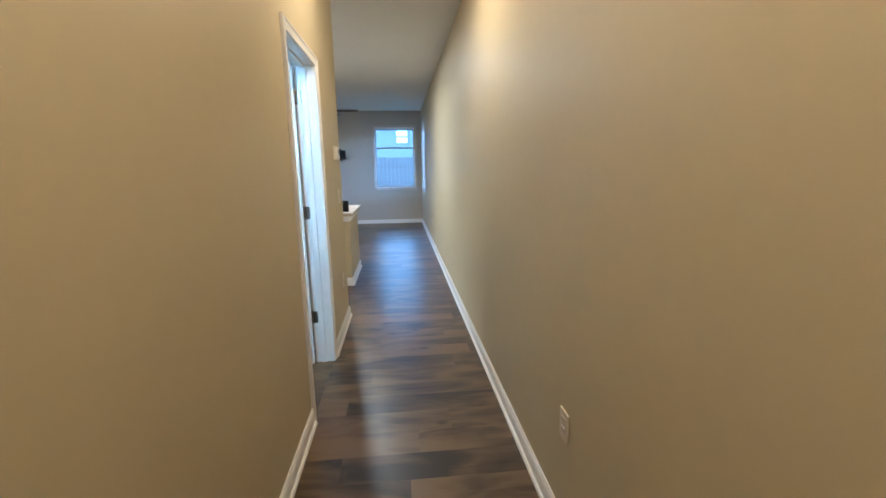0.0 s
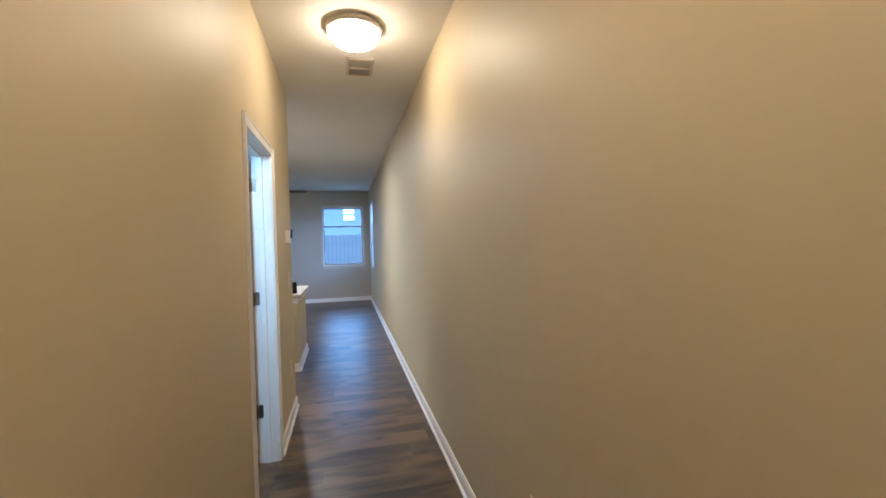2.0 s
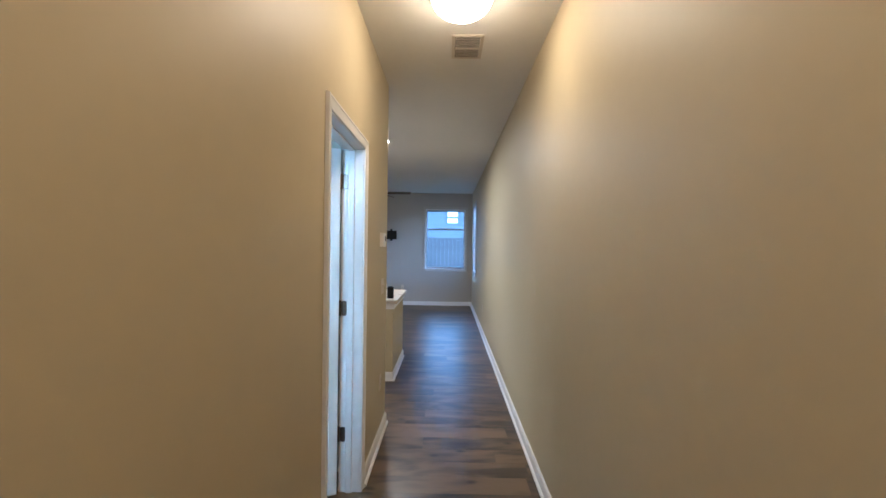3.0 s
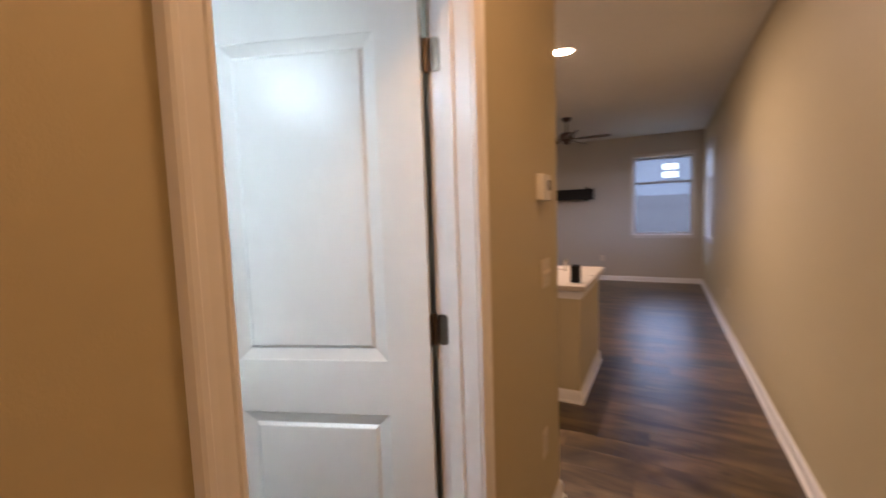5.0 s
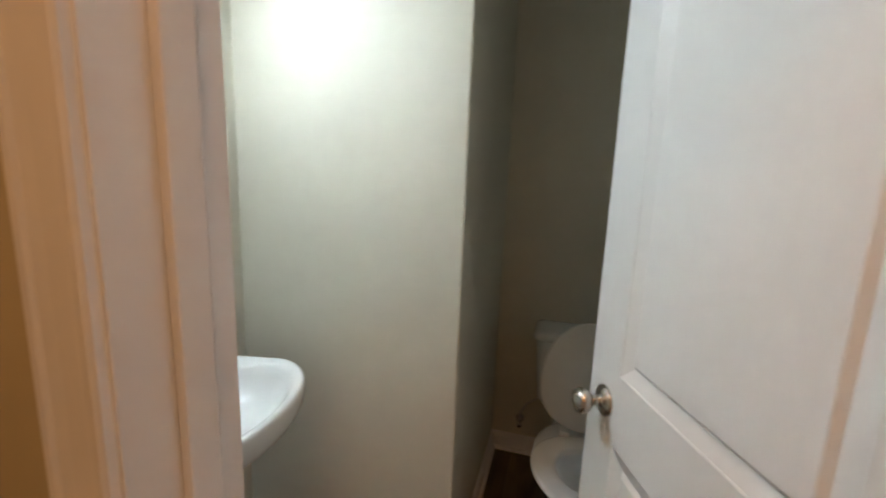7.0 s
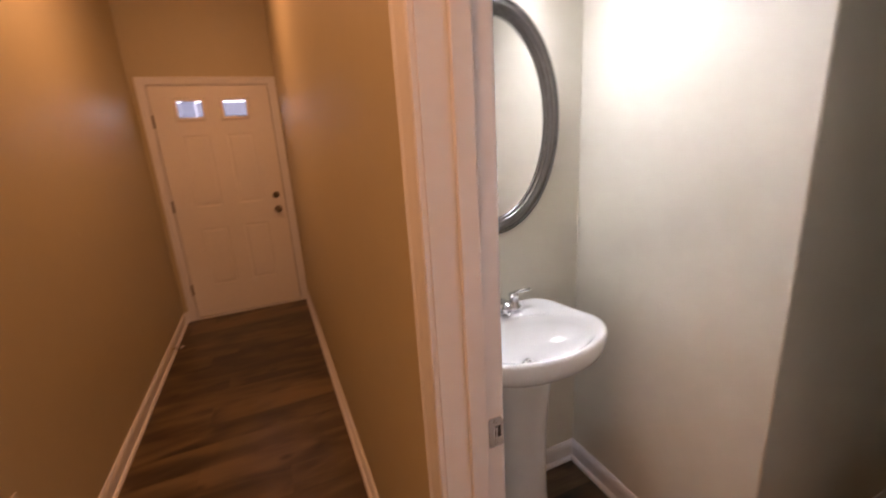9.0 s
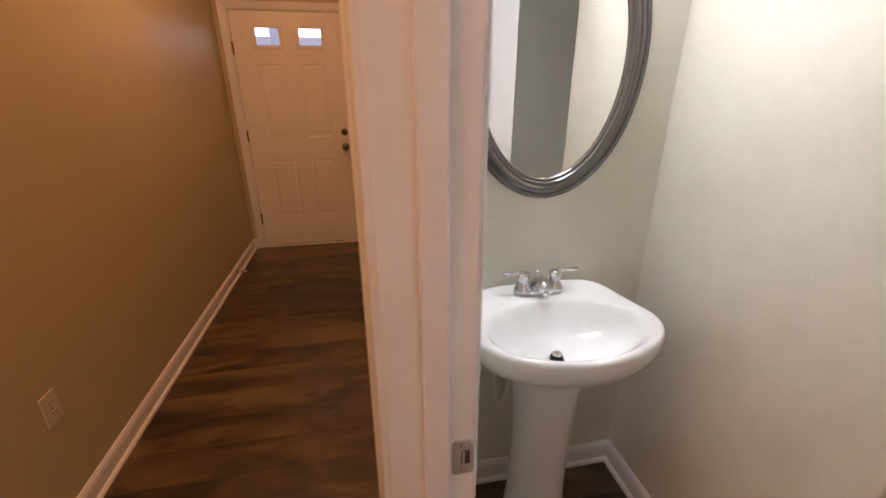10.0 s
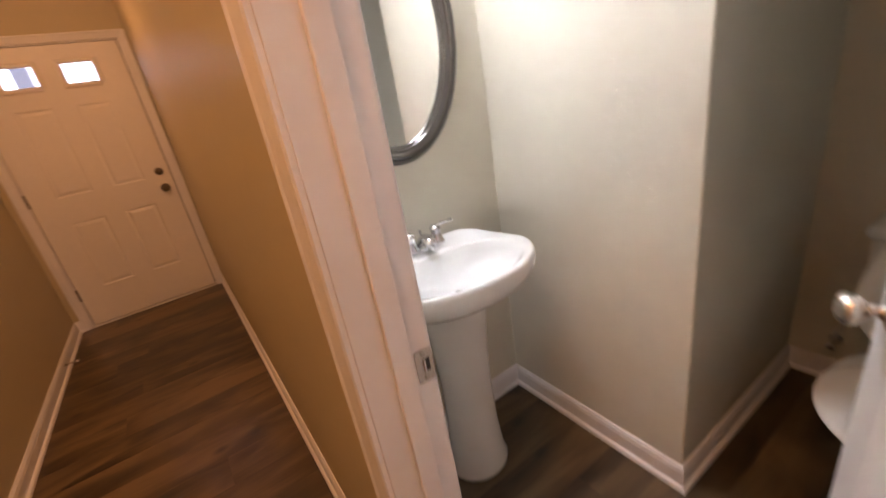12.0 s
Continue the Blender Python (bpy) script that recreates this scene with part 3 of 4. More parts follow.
def wall_plate(name, at, normal, h, w, label, category, kind):
    """A cover plate with sockets or toggles on a wall; normal is +1 or -1 along x."""
    p = thing(name, at, label, category)
    def box(nm, y0, y1, z0, z1, d0, d1, m, par, bevel=0.0):
        a, b = sorted((d0 * normal, d1 * normal))
        return part(nm, boxes((a, b, y0, y1, z0, z1), bevel=bevel), m, par)
    plate = box("plate", -w / 2, w / 2, -h / 2, h / 2, 0.0, 0.006, M_PLASTIC, p, 0.0025)
    if kind == "outlet":
        for z in (-0.020, 0.020):
            s = box("socket", -0.017, 0.017, z - 0.014, z + 0.014, 0.006, 0.0085, M_PLASTIC, p, 0.002)
            box("slot", -0.009, -0.006, z - 0.002, z + 0.008, 0.0085, 0.0088, M_SLOT, s)
            box("slot", 0.006, 0.009, z - 0.002, z + 0.008, 0.0085, 0.0088, M_SLOT, s)
    else:
        for i in range(2):
            y = -0.023 + 0.046 * i
            box("toggle", y - 0.005, y + 0.005, -0.002, 0.014, 0.006, 0.018, M_PLASTIC, p, 0.002)
    for z in (-h / 2 + 0.02, h / 2 - 0.02) if kind != "outlet" else (0.0,):
        box("screw", -0.003, 0.003, z - 0.003, z + 0.003, 0.006, 0.0068, M_NICKEL, p)
    return p


wall_plate("wall_outlet", (EAST, -0.885, 0.455), -1, 0.115, 0.072, "ivory double wall socket on the beige wall", "outlet", "outlet")
wall_plate("wall_outlet", (0, 1.39, 0.43), 1, 0.115, 0.072, "ivory double wall socket near the hall's end", "outlet", "outlet")
wall_plate("light_switch", (0, 1.435, 1.16), 1, 0.118, 0.118, "ivory two-gang light switch on the beige wall", "light switch", "switch")
wall_plate("wall_outlet", (EAST, 5.2, 0.44), -1, 0.115, 0.072, "ivory double wall socket in the living room", "outlet", "outlet")
far_outlet = wall_plate("wall_outlet", (0, 0, 0), 1, 0.115, 0.072, "ivory double wall socket under the shelf wall", "outlet", "outlet")
far_outlet.matrix_world = pose(-0.62, NORTH, 0.44, 0, 0, -90)

M_IVORY = mat("ivory_plastic", (0.76, 0.73, 0.66), 0.35, vary=0.02, scale=8)
thermostat = thing("thermostat", (0, 1.365, 1.515), "ivory wall thermostat with a small grey display", "thermostat")
part("body", boxes((0, 0.030, -0.062, 0.062, -0.052, 0.052), bevel=0.006, seg=3), M_IVORY, thermostat)
part("display", boxes((0.030, 0.0312, 0.008, 0.050, -0.012, 0.030)), M_SCREEN, thermostat, "grey display")

stop = thing("door_stop", (EAST - 0.0135, -2.92, 0.05), "small spring door stop with a white tip on the baseboard", "door stop")
coil = []
for i in range(90):
    a = i * 0.62
    coil.append((-0.006 - 0.055 * i / 89, 0.0065 * math.cos(a), 0.0065 * math.sin(a)))
part("spring", tube(coil, 0.0014, 6), M_NICKEL, stop)
part("base", turned([(0.010, 0.0), (0.010, -0.004), (0.005, -0.008)], 14, axis="x"), M_NICKEL, stop)
part("tip", turned([(0.008, -0.058), (0.0085, -0.066), (0.006, -0.074)], 14, axis="x"), M_RUBBER, stop, "white rubber tip")


# ---- washroom ----
SX, SY = -0.516, -0.700        # basin axis and its back edge


def basin_ring(scale, z, cx=0.0, cy=0.0, n=72, a=0.279, front=0.188, back=0.242, mid=0.240):
    """The basin's outline: a round front and a straighter, narrower back."""
    out = []
    for i in range(n):
        t = 2 * math.pi * i / n
        c, s = math.cos(t), math.sin(t)
        if s >= 0:
            x, y = a * c, front * s
        else:
            k = abs(s) ** 0.36
            x = a * math.copysign(abs(c) ** 0.36, c) * (1 - 0.20 * k)
            y = -back * k
        out.append(Vector((cx + x * scale, mid + cy + y * scale, z)))
    return out


LIFT = 0.018


def pedestal_basin():
    p = thing("pedestal_sink", (SX, SY, 0), "white glossy china pedestal basin against the washroom wall", "sink")
    rings = [basin_ring(0.34, 0.665, cy=-0.03), basin_ring(0.46, 0.678, cy=-0.03), basin_ring(0.66, 0.708, cy=-0.02), basin_ring(0.84, 0.733, cy=-0.012), basin_ring(0.94, 0.760), basin_ring(0.985, 0.784), basin_ring(1.0, 0.802),
             basin_ring(0.995, 0.820), basin_ring(0.98, 0.829), basin_ring(0.955, 0.833), basin_ring(0.93, 0.832)]
    for r in rings[6:]:
        for v in r:
            if v.y < 0.12:
                v.z += 0.011 * min(1.0, (0.12 - v.y) / 0.10)
    def bowl(sx, sy, z, cy=0.295):
        n = 72
        return [Vector((sx * math.cos(2 * math.pi * i / n), cy + sy * math.sin(2 * math.pi * i / n), z)) for i in range(n)]
    rings += [bowl(0.244, 0.154, 0.8305, 0.256), bowl(0.236, 0.148, 0.828, 0.256), bowl(0.227, 0.142, 0.822, 0.255), bowl(0.213, 0.132, 0.804, 0.253), bowl(0.193, 0.118, 0.780, 0.251),
              bowl(0.162, 0.099, 0.757, 0.249), bowl(0.122, 0.078, 0.741, 0.247), bowl(0.080, 0.057, 0.731, 0.245), bowl(0.048, 0.040, 0.724, 0.244), bowl(0.032, 0.030, 0.719, 0.243), bowl(0.025, 0.025, 0.712, 0.243)]
    for k, r in enumerate(rings[-6:]):
        for v in r:
            v.x += 0.003 * (k + 1)
    part("basin", loft(rings, cap0=True, cap1=True), M_CHINA, p, smooth=True).location.z = LIFT
    prof = [(0.118, 0.0, 0.105), (0.120, 0.02, 0.107), (0.107, 0.06, 0.097), (0.095, 0.20, 0.089), (0.092, 0.38, 0.086), (0.097, 0.52, 0.091), (0.106, 0.62, 0.098), (0.116, 0.680, 0.106), (0.120, 0.72, 0.110)]
    part("pedestal", loft([arc(0.022, 0.20, a, b, z, 40) for a, z, b in prof]), M_CHINA, p, smooth=True)
    part("drain_ring", turned([(0.024, 0.7262), (0.024, 0.7285), (0.018, 0.729), (0.017, 0.7268)], 24, (0.018, 0.243, -0.012)), M_CHROME, p, "chrome drain ring", True).location.z = LIFT
    part("drain_cap", turned([(0.0150, 0.7430), (0.0155, 0.7460), (0.0120, 0.7500), (0.006, 0.7520), (0.001, 0.7525)], 20, (0.018, 0.243, -0.012)), M_CHROME, p, "chrome stopper cap", True).location.z = LIFT
    part("drain_plug", turned([(0.0175, 0.727), (0.0180, 0.736), (0.0170, 0.742), (0.010, 0.7430)], 20, (0.018, 0.243, -0.012)), M_BLACK, p, "black drain plug", True).location.z = LIFT
    return p


pedestal_basin()


def faucet():
    f = thing("faucet", (SX + 0.006, SY + 0.060, 0.840 + LIFT), "chrome two-handle faucet on the white basin", "faucet")
    def oval(a, b, z, n=36):
        return arc(0, 0, a, b, z, n)
    part("base_plate", loft([oval(0.082, 0.026, 0.0), oval(0.083, 0.027, 0.004), oval(0.080, 0.024, 0.011), oval(0.060, 0.017, 0.016)]), M_CHROME, f, smooth=True)
    part("spout", tube([(0, -0.006, 0.008), (0, -0.002, 0.022), (0, 0.010, 0.033), (0, 0.026, 0.035), (0, 0.042, 0.030), (0, 0.054, 0.022)], [0.029, 0.027, 0.024, 0.022, 0.021, 0.019], 20), M_CHROME, f, smooth=True)
    part("aerator", turned([(0.011, 0.026), (0.011, 0.012), (0.008, 0.011)], 16, (0, 0.048, -0.003)), M_CHROME, f)
    part("lift_rod", tube([(0, -0.018, 0.012), (0, -0.018, 0.055)], 0.0025, 8), M_CHROME, f)
    part("lift_knob", turned([(0.003, 0.054), (0.006, 0.058), (0.006, 0.064), (0.002, 0.067)], 12, (0, -0.018, 0)), M_CHROME, f, smooth=True)
    for s in (-1, 1):
        h = part("handle", turned([(0.028, 0.006), (0.028, 0.014), (0.023, 0.020), (0.017, 0.040), (0.018, 0.050), (0.020, 0.060), (0.016, 0.068), (0.004, 0.071)], 24, (s * 0.052, 0, 0)), M_CHROME, f, smooth=True)
        part("lever", tube([(s * 0.052, 0.002, 0.062), (s * 0.075, 0.004, 0.071), (s * 0.098, 0.006, 0.070), (s * 0.120, 0.008, 0.072)], [0.009, 0.0065, 0.006, 0.0075], 12), M_CHROME, h, smooth=True)
    return f


faucet()
hose = thing("water_supply", (SX + 0.185, B_SOUTH, 0.50), "pale flexible supply hose and shut-off valve under the basin", "supply hose")
part("hose", tube([(-0.048, 0.075, 0.235), (-0.046, 0.080, 0.15), (-0.045, 0.086, 0.06), (-0.045, 0.088, -0.005), (-0.049, 0.088, -0.032), (-0.061, 0.088, -0.045), (-0.076, 0.088, -0.038), (-0.086, 0.087, -0.012), (-0.092, 0.08, 0.03), (-0.10, 0.065, 0.045)], 0.0065, 12), M_RUBBER, hose, "pale plastic hose", True)
part("valve", turned([(0.020, 0.0), (0.020, 0.004), (0.009, 0.006), (0.009, 0.045), (0.012, 0.047), (0.012, 0.062), (0.004, 0.064)], 16, centre=(-0.10, 0, 0.045), axis="y"), M_CHROME, hose, "chrome shut-off valve", True)


def oval_mirror(cx, cz, a, b):
    m = thing("oval_mirror", (cx, B_SOUTH + 0.0062, cz), "oval wall mirror in a ridged pewter-grey frame", "mirror", rz=-1.3)
    n = 96
    prof = [(0.0, 0.0), (0.0, 0.015), (-0.003, 0.020), (-0.009, 0.021), (-0.012, 0.016), (-0.017, 0.019), (-0.030, 0.028), (-0.039, 0.027), (-0.045, 0.018), (-0.050, 0.0205), (-0.054, 0.018), (-0.0565, 0.012), (-0.060, 0.0135), (-0.064, 0.011), (-0.067, 0.008), (-0.067, 0.0)]
    rings = []
    for i in range(n + 1):
        t = 2 * math.pi * (i % n) / n
        nx, nz = math.cos(t) / a, math.sin(t) / b
        k = math.hypot(nx, nz)
        rings.append([Vector((a * math.cos(t) + 0.9 * o * nx / k, 1.25 * d, b * math.sin(t) + 0.9 * o * nz / k)) for o, d in prof])
    bm = bmesh.new()
    vs = [[bm.verts.new(p) for p in r] for r in rings[:-1]]
    for i in range(n):
        p, q = vs[i], vs[(i + 1) % n]
        for j in range(len(prof) - 1):
            bm.faces.new((p[j], p[j + 1], q[j + 1], q[j]))
    part("frame", bm, M_PEWTER, m, smooth=True)
    disc = [[Vector(((a - 0.054) * math.cos(2 * math.pi * i / n), y, (b - 0.054) * math.sin(2 * math.pi * i / n))) for i in range(n)] for y in (0.003, 0.008)]
    part("glass", loft(disc), M_MIRROR, m, "clear mirror glass")
    return m


oval_mirror(-0.520, 1.541, 0.271, 0.394)


def vanity_light(cx, z):
    """Two bell shades hanging close to the wall from a narrow bar."""
    v = thing("vanity_light", (cx, B_SOUTH, z), "lit two-shade wall lamp above the mirror", "wall light")
    part("back_plate", boxes((-0.13, 0.13, 0.0, 0.020, -0.035, 0.035), bevel=0.007, seg=3), M_NICKEL, v, "satin nickel back plate")
    y = 0.092
    for s in (-1, 1):
        x = s * 0.070
        arm = part("arm", tube([(x, 0.018, 0.0), (x, 0.050, 0.016), (x, y - 0.014, 0.016), (x, y, 0.004), (x, y, -0.012)], 0.007, 12), M_NICKEL, v, smooth=True)
        part("socket_cup", turned([(0.012, 0.0), (0.024, -0.008), (0.026, -0.030)], 20, (x, y, -0.008)), M_NICKEL, arm, smooth=True)
        def tipped(bm):
            """Tips a shade or bulb forward about its socket."""
            bmesh.ops.rotate(bm, verts=bm.verts, cent=(x, y, -0.012), matrix=Matrix.Rotation(radians(29), 3, "X"))
            return bm
        part("shade", tipped(turned([(0.026, -0.034), (0.036, -0.046), (0.046, -0.070), (0.054, -0.100), (0.060, -0.132), (0.057, -0.133), (0.051, -0.100), (0.043, -0.070), (0.032, -0.048)], 28, (x, y, 0))), M_SHADE, v, "glowing frosted glass shade", True)
        part("bulb", tipped(turned([(0.012, -0.036), (0.016, -0.048), (0.026, -0.074), (0.029, -0.092), (0.024, -0.110), (0.010, -0.120), (0.001, -0.121)], 20, (x, y, 0))), M_BULB, v, "glowing bulb", True)
    return v


vanity_light(-0.510, 2.19)


def toilet(y):
    """A two-piece toilet with its back to the west wall, seat down and lid up; its own x runs out from the wall."""
    t = thing("toilet", (B_WEST, y, 0), "white china toilet with the lid raised", "toilet")
    n = 56
    def egg(x0, x1, w, z, p=2.0):
        """An egg outline from x0 at the back to x1 at the front."""
        out = []
        c = x0 + (x1 - x0) * 0.42
        for i in range(n):
            a = 2 * math.pi * i / n
            cs, sn = math.cos(a), math.sin(a)
            rx = (x1 - c) if cs >= 0 else (c - x0)
            kx = abs(cs) ** (2 / p) if cs < 0 else abs(cs)
            ky = abs(sn) ** (2 / p) if cs < 0 else abs(sn)
            out.append(Vector((c + math.copysign(rx * kx, cs), math.copysign(w * ky, sn), z)))
        return out
    outer = [egg(0.20, 0.64, 0.115, 0.0), egg(0.20, 0.645, 0.118, 0.02), egg(0.21, 0.63, 0.105, 0.06), egg(0.21, 0.635, 0.105, 0.16), egg(0.215, 0.67, 0.125, 0.235), egg(0.225, 0.74, 0.158, 0.30), egg(0.26, 0.80, 0.178, 0.35), egg(0.29, 0.83, 0.185, 0.385), egg(0.30, 0.83, 0.184, 0.398), egg(0.312, 0.82, 0.176, 0.403)]
    inner = [egg(0.495, 0.785, 0.125, 0.402), egg(0.50, 0.78, 0.122, 0.385), egg(0.51, 0.765, 0.112, 0.33), egg(0.53, 0.72, 0.085, 0.25), egg(0.55, 0.66, 0.055, 0.21), egg(0.565, 0.63, 0.03, 0.205)]
    part("bowl", loft(outer + inner), M_CHINA, t, smooth=True)
    part("shelf", boxes((0.02, 0.44, -0.115, 0.115, 0.30, 0.398), bevel=0.025, seg=3), M_CHINA, t, smooth=True)
    def rounded(x0, x1, w, z, r=0.035):
        out = []
        for cx, cy, a0 in ((x1 - r, w - r, 0), (x0 + r, w - r, 90), (x0 + r, -w + r, 180), (x1 - r, -w + r, 270)):
            out += [Vector((cx + r * math.cos(radians(a0 + k * 15)), cy + r * math.sin(radians(a0 + k * 15)), z)) for k in range(7)]
        return out
    part("tank", loft([rounded(0.03, 0.180, 0.185, 0.395), rounded(0.025, 0.19, 0.195, 0.41), rounded(0.018, 0.198, 0.208, 0.58), rounded(0.014, 0.205, 0.214, 0.703)]), M_CHINA, t, smooth=True)
    part("tank_lid", loft([rounded(0.010, 0.212, 0.222, 0.703), rounded(0.006, 0.218, 0.228, 0.710), rounded(0.006, 0.218, 0.228, 0.728), rounded(0.012, 0.212, 0.222, 0.740), rounded(0.03, 0.19, 0.20, 0.744)]), M_CHINA, t, smooth=True)
    lever = part("flush_lever", turned([(0.013, 0.205), (0.013, 0.213), (0.007, 0.216)], 14, (0, 0.15, 0.655), "x"), M_CHROME, t, "chrome flush lever")
    part("lever_arm", tube([(0.218, 0.15, 0.655), (0.224, 0.12, 0.651), (0.224, 0.08, 0.645)], [0.006, 0.005, 0.006], 10), M_CHROME, lever, smooth=True)
    seat = [egg(0.535, 0.755, 0.100, 0.408), egg(0.446, 0.842, 0.184, 0.406), egg(0.442, 0.848, 0.190, 0.414), egg(0.444, 0.845, 0.188, 0.423), egg(0.456, 0.832, 0.176, 0.428), egg(0.523, 0.767, 0.112, 0.427), egg(0.533, 0.757, 0.102, 0.420), egg(0.535, 0.755, 0.100, 0.408)]
    part("seat", loft(seat, cap0=False, cap1=False), M_SEAT, t, "white plastic seat ring", True)
    lid = loft([egg(0.0, 0.425, 0.174, 0.0, 2.2), egg(-0.004, 0.432, 0.182, 0.004, 2.2), egg(-0.004, 0.432, 0.182, 0.012, 2.2), egg(0.006, 0.420, 0.172, 0.019, 2.2), egg(0.05, 0.378, 0.136, 0.023, 2.2)])
    bmesh.ops.rotate(lid, verts=lid.verts, matrix=Matrix.Rotation(radians(-96), 3, "Y"))
    bmesh.ops.translate(lid, verts=lid.verts, vec=(0.448, 0, 0.446))
    part("lid", lid, M_SEAT, t, "raised white plastic lid", True)
    for s in (-1, 1):
        part("hinge", boxes((0.425, 0.470, s * 0.075 - 0.019, s * 0.075 + 0.019, 0.404, 0.447), bevel=0.006), M_SEAT, t)
        part("bolt_cap", turned([(0.014, 0.02), (0.014, 0.03), (0.008, 0.038), (0.001, 0.04)], 14, (0.40, s * 0.118, 0)), M_CHINA, t, smooth=True)
    return t


toilet(0.472)
tv = thing("toilet_valve", (B_WEST, 0.20, 0.19), "shut-off valve and hose beside the toilet", "valve")
part("valve", turned([(0.022, 0.0), (0.022, 0.004), (0.009, 0.006), (0.009, 0.05), (0.013, 0.052), (0.013, 0.072), (0.003, 0.074)], 16, axis="x"), M_CHROME, tv, "", True)
part("hose", tube([(0.045, 0.0, 0.0), (0.045, 0.0, 0.05), (0.05, 0.03, 0.11), (0.075, 0.075, 0.16), (0.085, 0.095, 0.21)], 0.005, 10), M_BRAID, tv, "", True)


# ---- living room and kitchen ----
def downlight(x, y):
    d = thing("downlight", (x, y, H), "lit round recessed ceiling lamp", "ceiling light")
    part("trim_ring", turned([(0.095, 0.0), (0.095, -0.004), (0.075, -0.008), (0.068, -0.003)], 36, cap0=False, cap1=False), M_CEIL, d, "white trim ring", True)
    part("lens", turned([(0.068, -0.001), (0.068, -0.004), (0.04, -0.006)], 30), M_CAN, d, "glowing lens")


# Only the first is known; the two farther west are added, unseen, to brighten the room.
for cx in (-0.33, -1.75, -3.15):
    downlight(cx, 3.45)


def kitchen_island():
    k = thing("kitchen_island", (0, 0, 0), "beige half-height kitchen island wall with a white baseboard", "kitchen island")
    x1, x0, y0, y1 = -0.083, -1.55, 2.745, 3.735
    part("body", boxes((x0, x1, y0, y1, 0, 0.845), bevel=0.004), M_HALL, k)
    part("trim_band", sweep([(x0, y0), (x1, y0), (x1, y1), (x0, y1), (x0, y0)], [(0.0, 0.0), (-0.010, 0.0), (-0.012, 0.02), (-0.016, 0.05), (-0.022, 0.058), (-0.022, 0.065), (0.0, 0.065)], lambda u, v, d: Vector((u, v, 0.78 + d))), M_TRIM, k, "white trim under the worktop")
    part("baseboard", sweep([(x0, y0), (x1, y0), (x1, y1), (x0, y1), (x0, y0)], [(-o, z) for o, z in BASE], lambda u, v, d: Vector((u, v, d))), M_TRIM, k, "white baseboard")
    return k


kitchen_island()
tagged(link("worktop", boxes((-1.60, -0.035, 2.68, 3.775, 0.847, 0.885), bevel=0.008, seg=3), M_COUNTER), "cream worktop on the kitchen island", "worktop")
speaker = thing("black_canister", (-0.13, 2.86, 0.885), "small black box standing on the cream worktop", "box")
part("body", boxes((-0.034, 0.034, -0.030, 0.030, 0.0, 0.125), bevel=0.006, seg=3), M_BLACK, speaker)
part("top_cap", boxes((-0.028, 0.028, -0.024, 0.024, 0.125, 0.131), bevel=0.003), M_BLACK, speaker)
kf = thing("kitchen_faucet", (-0.32, 3.42, 0.885), "pale metal kitchen faucet on the worktop", "faucet")
part("spout", tube([(0, 0, 0), (0, 0, 0.07), (0.01, -0.02, 0.10), (0.02, -0.06, 0.11), (0.025, -0.10, 0.09)], 0.011, 12), M_NICKEL, kf, smooth=True)
part("handle", tube([(0.05, 0, 0), (0.05, 0, 0.04), (0.09, 0.0, 0.06)], 0.009, 10), M_NICKEL, kf, smooth=True)


def ceiling_fan(x, y, turn):
    f = thing("ceiling_fan", (x, y, H), "dark bronze ceiling fan with flat blades at rest", "ceiling fan")
    part("canopy", turned([(0.07, 0.0), (0.068, -0.02), (0.045, -0.05), (0.02, -0.06)], 24), M_FAN, f, smooth=True)
    part("downrod", turned([(0.013, -0.05), (0.013, -0.22)], 14), M_FAN, f)
    part("motor", turned([(0.02, -0.20), (0.07, -0.215), (0.105, -0.24), (0.11, -0.28), (0.10, -0.31), (0.06, -0.335), (0.05, -0.37), (0.02, -0.385)], 28), M_FAN, f, smooth=True)
    for i in range(5):
        m = Matrix.Rotation(radians(turn + 72 * i), 3, "Z")
        arm = boxes((0.09, 0.20, -0.02, 0.02, -0.318, -0.308), bevel=0.003)
        bmesh.ops.rotate(arm, verts=arm.verts, matrix=m)
        bracket = part("blade_arm", arm, M_FAN, f)
        bl = loft([[Vector((r, s * w + 0.0, -0.315 + s * w * 0.38 + dz)) for s, dz in ((-1, 0), (1, 0), (1, 0.009), (-1, 0.009))] for r, w in ((0.17, 0.045), (0.22, 0.058), (0.42, 0.066), (0.555, 0.066), (0.595, 0.055), (0.61, 0.035))])
        bmesh.ops.rotate(bl, verts=bl.verts, matrix=m)
        part("blade", bl, M_FAN, bracket)
    return f


ceiling_fan(-0.83, 6.10, 2)


def tv_mount(x0, x1, z0, z1):
    t = thing("television_mount", ((x0 + x1) / 2, NORTH, (z0 + z1) / 2), "black metal television bracket on the far wall", "bracket")
    w, h = (x1 - x0) / 2, (z1 - z0) / 2
    part("wall_plate", boxes((-w * 0.9, w * 0.9, -0.03, 0.0, -h * 0.8, h * 0.8), bevel=0.004), M_BLACK, t)
    part("front_bar", boxes((-w, w, -0.20, -0.16, -h, h), bevel=0.006), M_BLACK, t)
    for s in (-1, 1):
        part("rail", boxes((s * w * 0.72 - 0.02, s * w * 0.72 + 0.02, -0.16, -0.03, -h * 1.35, h * 1.35), bevel=0.003), M_BLACK, t)
    return t


tv_mount(-1.75, -0.76, 1.625, 1.835)


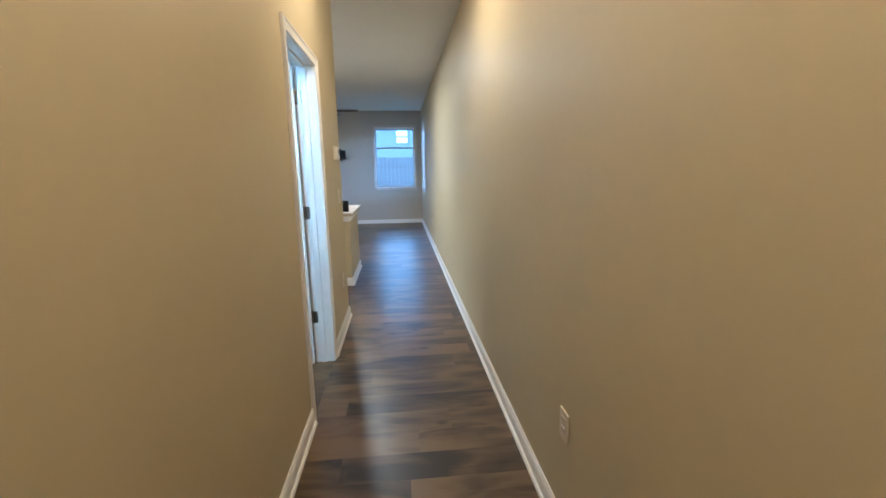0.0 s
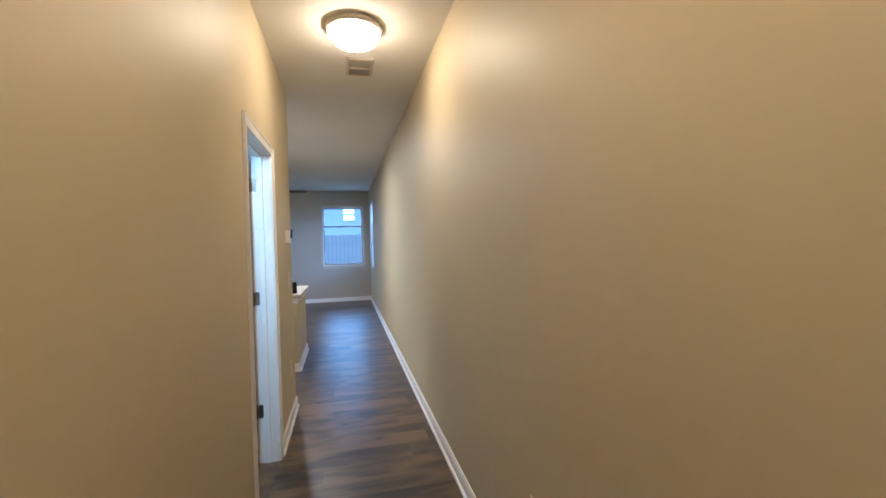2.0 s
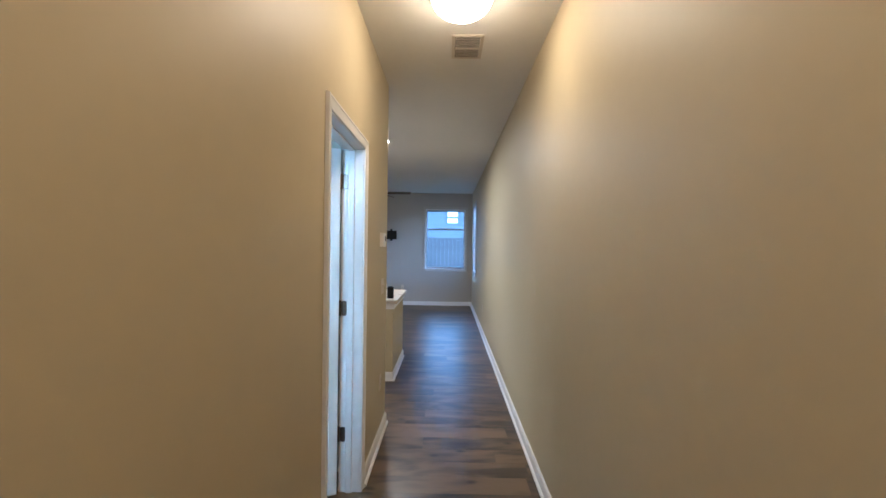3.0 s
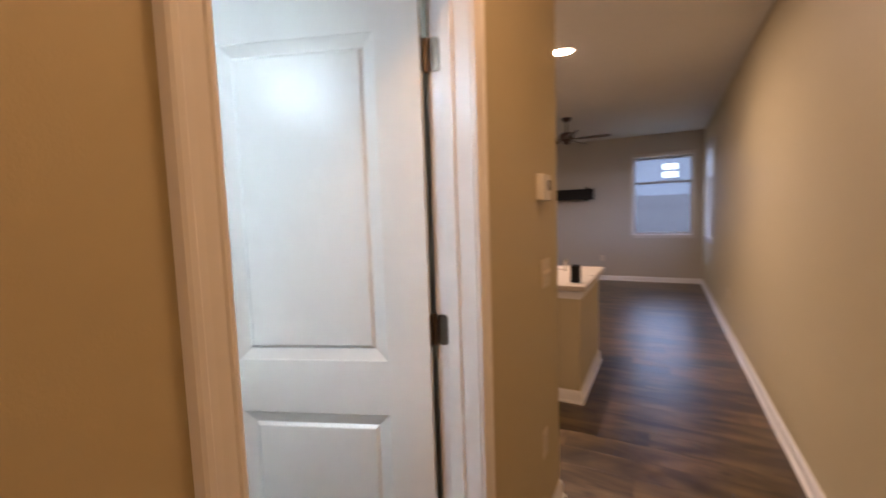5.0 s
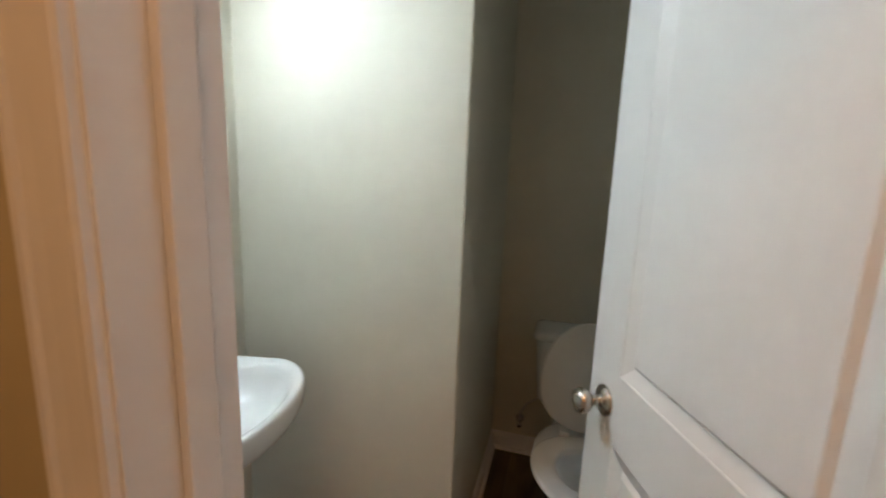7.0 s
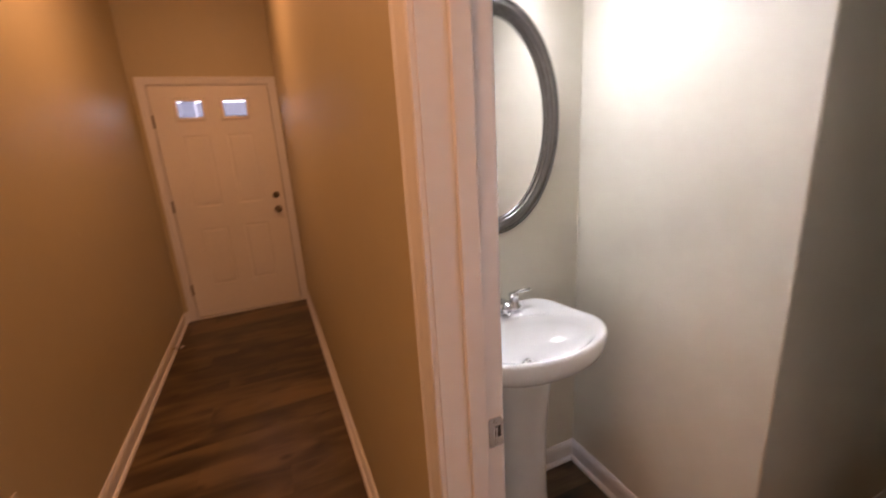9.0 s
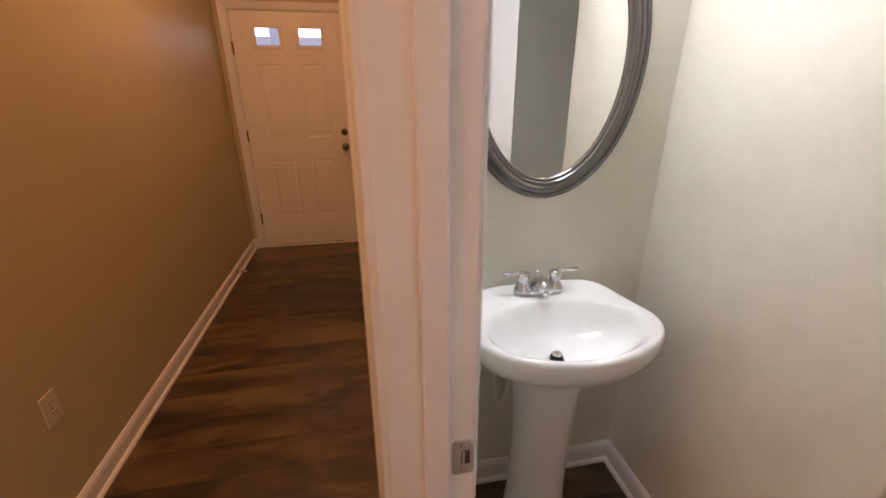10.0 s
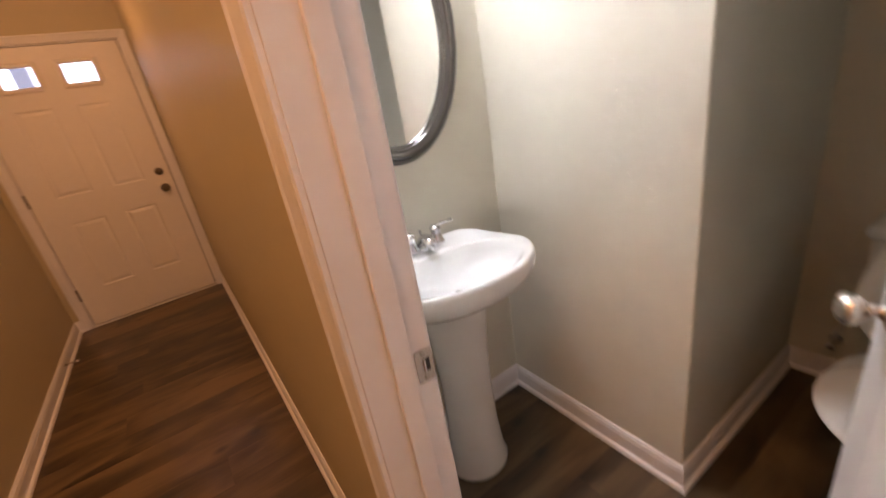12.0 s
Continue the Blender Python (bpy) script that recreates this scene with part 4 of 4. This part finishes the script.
# ---- outside ----
tagged(link("ground", boxes((-400, 400, -400, 400, -0.6, -0.30)), M_LAWN), "dull winter lawn reaching the horizon", "ground", kind="structure")
post = thing("porch_post", (0.93, SOUTH - 1.9, -0.06), "square painted porch post outside the front door", "post")
part("shaft", boxes((-0.07, 0.07, -0.07, 0.07, 0.12, 2.75), bevel=0.006), M_SIDING, post)
part("plinth", boxes((-0.09, 0.09, -0.09, 0.09, 0.0, 0.12), bevel=0.006), M_SIDING, post)
tagged(link("porch", boxes((-1.5, 2.6, SOUTH - 2.4, SOUTH - 0.165, -0.30, -0.06), bevel=0.02), M_CONCRETE), "pale concrete porch slab", "porch", kind="structure")


def fence(y, x0, x1):
    f = thing("fence", (x0, y, -0.30), "weathered wooden board fence behind the garden", "fence")
    w = 0.145
    bm0 = boxes((0, w - 0.008, -0.011, 0.011, 0.04, 2.08), bevel=0.002, seg=1)
    first = part("board", bm0, M_FENCE, f)
    for i in range(1, int((x1 - x0) / w)):
        b = new("board", first.data)
        b.parent = f
        b.location = (i * w, random.uniform(-0.004, 0.004), random.uniform(-0.015, 0.015))
    for z in (0.35, 1.70):
        part("rail", boxes((0, x1 - x0, 0.013, 0.055, z, z + 0.085)), M_FENCE, f)
    for i in range(int((x1 - x0) / 2.4) + 1):
        part("post", boxes((i * 2.4, i * 2.4 + 0.09, 0.056, 0.146, 0, 2.12)), M_FENCE, f)


fence(13.5, -6.0, 9.0)


def house(x0, x1, y, h):
    hs = thing("house", ((x0 + x1) / 2, y, -0.30), "pale clapboard house behind the fence with one lit window", "house")
    w = (x1 - x0) / 2
    part("wall", boxes((-w, w, 0.0, 8.0, 0, h)), M_SIDING, hs)
    for i in range(int(h / 0.18)):
        bm = boxes((-w, w, -0.022, 0.0, i * 0.18, i * 0.18 + 0.172))
        for v in bm.verts:
            if v.co.z > i * 0.18 + 0.1 and v.co.y < -0.01:
                v.co.y = -0.004
        part("siding_board", bm, M_SIDING, hs)
    roof = loft([[Vector((x, -0.4, h)), Vector((x, 4.0, h + 1.3)), Vector((x, 8.4, h)), Vector((x, 8.4, h + 0.15)), Vector((x, 4.0, h + 1.5)), Vector((x, -0.4, h + 0.15))] for x in (-w - 0.3, w + 0.3)])
    part("roof", roof, M_ROOF, hs)
    c = (x0 + x1) / 2
    for wx, wz, lit in ((0.72 - c, 3.28, True), (-2.6 - c, 3.28, False), (3.9 - c, 3.28, False)):
        a, b = 0.27, 0.29
        win = part("window", sweep([(wx - a, wz - b), (wx - a, wz + b), (wx + a, wz + b), (wx + a, wz - b), (wx - a, wz - b)], [(0.0, 0.0), (0.0, 0.03), (0.06, 0.03), (0.06, 0.0)], lambda u, v, d: Vector((u, -0.024 - d, v))), M_SIDING, hs)
        for z0, z1 in ((wz - b, wz - 0.05), (wz + 0.05, wz + b)):
            part("pane", boxes((wx - a, wx + a, -0.032, -0.024, z0, z1)), M_LITPANE if lit else M_SCREEN, win)
        part("muntin", boxes((wx - a, wx + a, -0.045, -0.024, wz - 0.05, wz + 0.05)), M_SIDING, win)
    return hs


north_house = house(-7.0, 9.0, 20.0, 4.2)
south_house = copy_thing(north_house, pose(0.0, -35.0, -0.30, 0, 0, 180))
tagged(south_house, "pale clapboard house across the street")


# ---- floor planks ----
PW, PL = 0.180, 1.22
plank_meshes = {}


def plank_mesh(length, width):
    key = (round(length, 3), round(width, 3))
    if key not in plank_meshes:
        c, d = 0.0010, 0.00025
        lo = [(0, 0, -0.008), (length, 0, -0.008), (length, width, -0.008), (0, width, -0.008)]
        md = [(x, y, -d) for x, y, _ in lo]
        hi = [(c, c, 0), (length - c, c, 0), (length - c, width - c, 0), (c, width - c, 0)]
        faces = [(8, 9, 10, 11)]
        for i in range(4):
            j = (i + 1) % 4
            faces += [(i, j, 4 + j, 4 + i), (4 + i, 4 + j, 8 + j, 8 + i)]
        me = bpy.data.meshes.new("plank")
        me.from_pydata(lo + md + hi, [], faces)
        me.materials.append(M_PLANK)
        plank_meshes[key] = me
    return plank_meshes[key]


rng = random.Random(7)


def lay(x0, x1, y0, y1):
    """Lays planks that run east to west, with staggered joints."""
    row = math.floor((y0 - SOUTH) / PW)
    y = SOUTH + row * PW
    while y < y1 - 0.004:
        a, b = max(y, y0), min(y + PW, y1)
        x = x0 - rng.uniform(0.05, PL - 0.15)
        while x < x1 - 0.004:
            s, e = max(x, x0), min(x + PL, x1)
            if b - a > 0.006 and e - s > 0.006:
                ob = new("plank", plank_mesh(e - s, b - a - 0.0004))
                ob.parent = floor
                ob.location = (s, a, 0)
            x += PL
        y += PW


lay(0.0, EAST, SOUTH, HALL_END)
lay(B_WEST, 0.0, B_SOUTH, B_NORTH)
lay(WEST, EAST, HALL_END, NORTH)
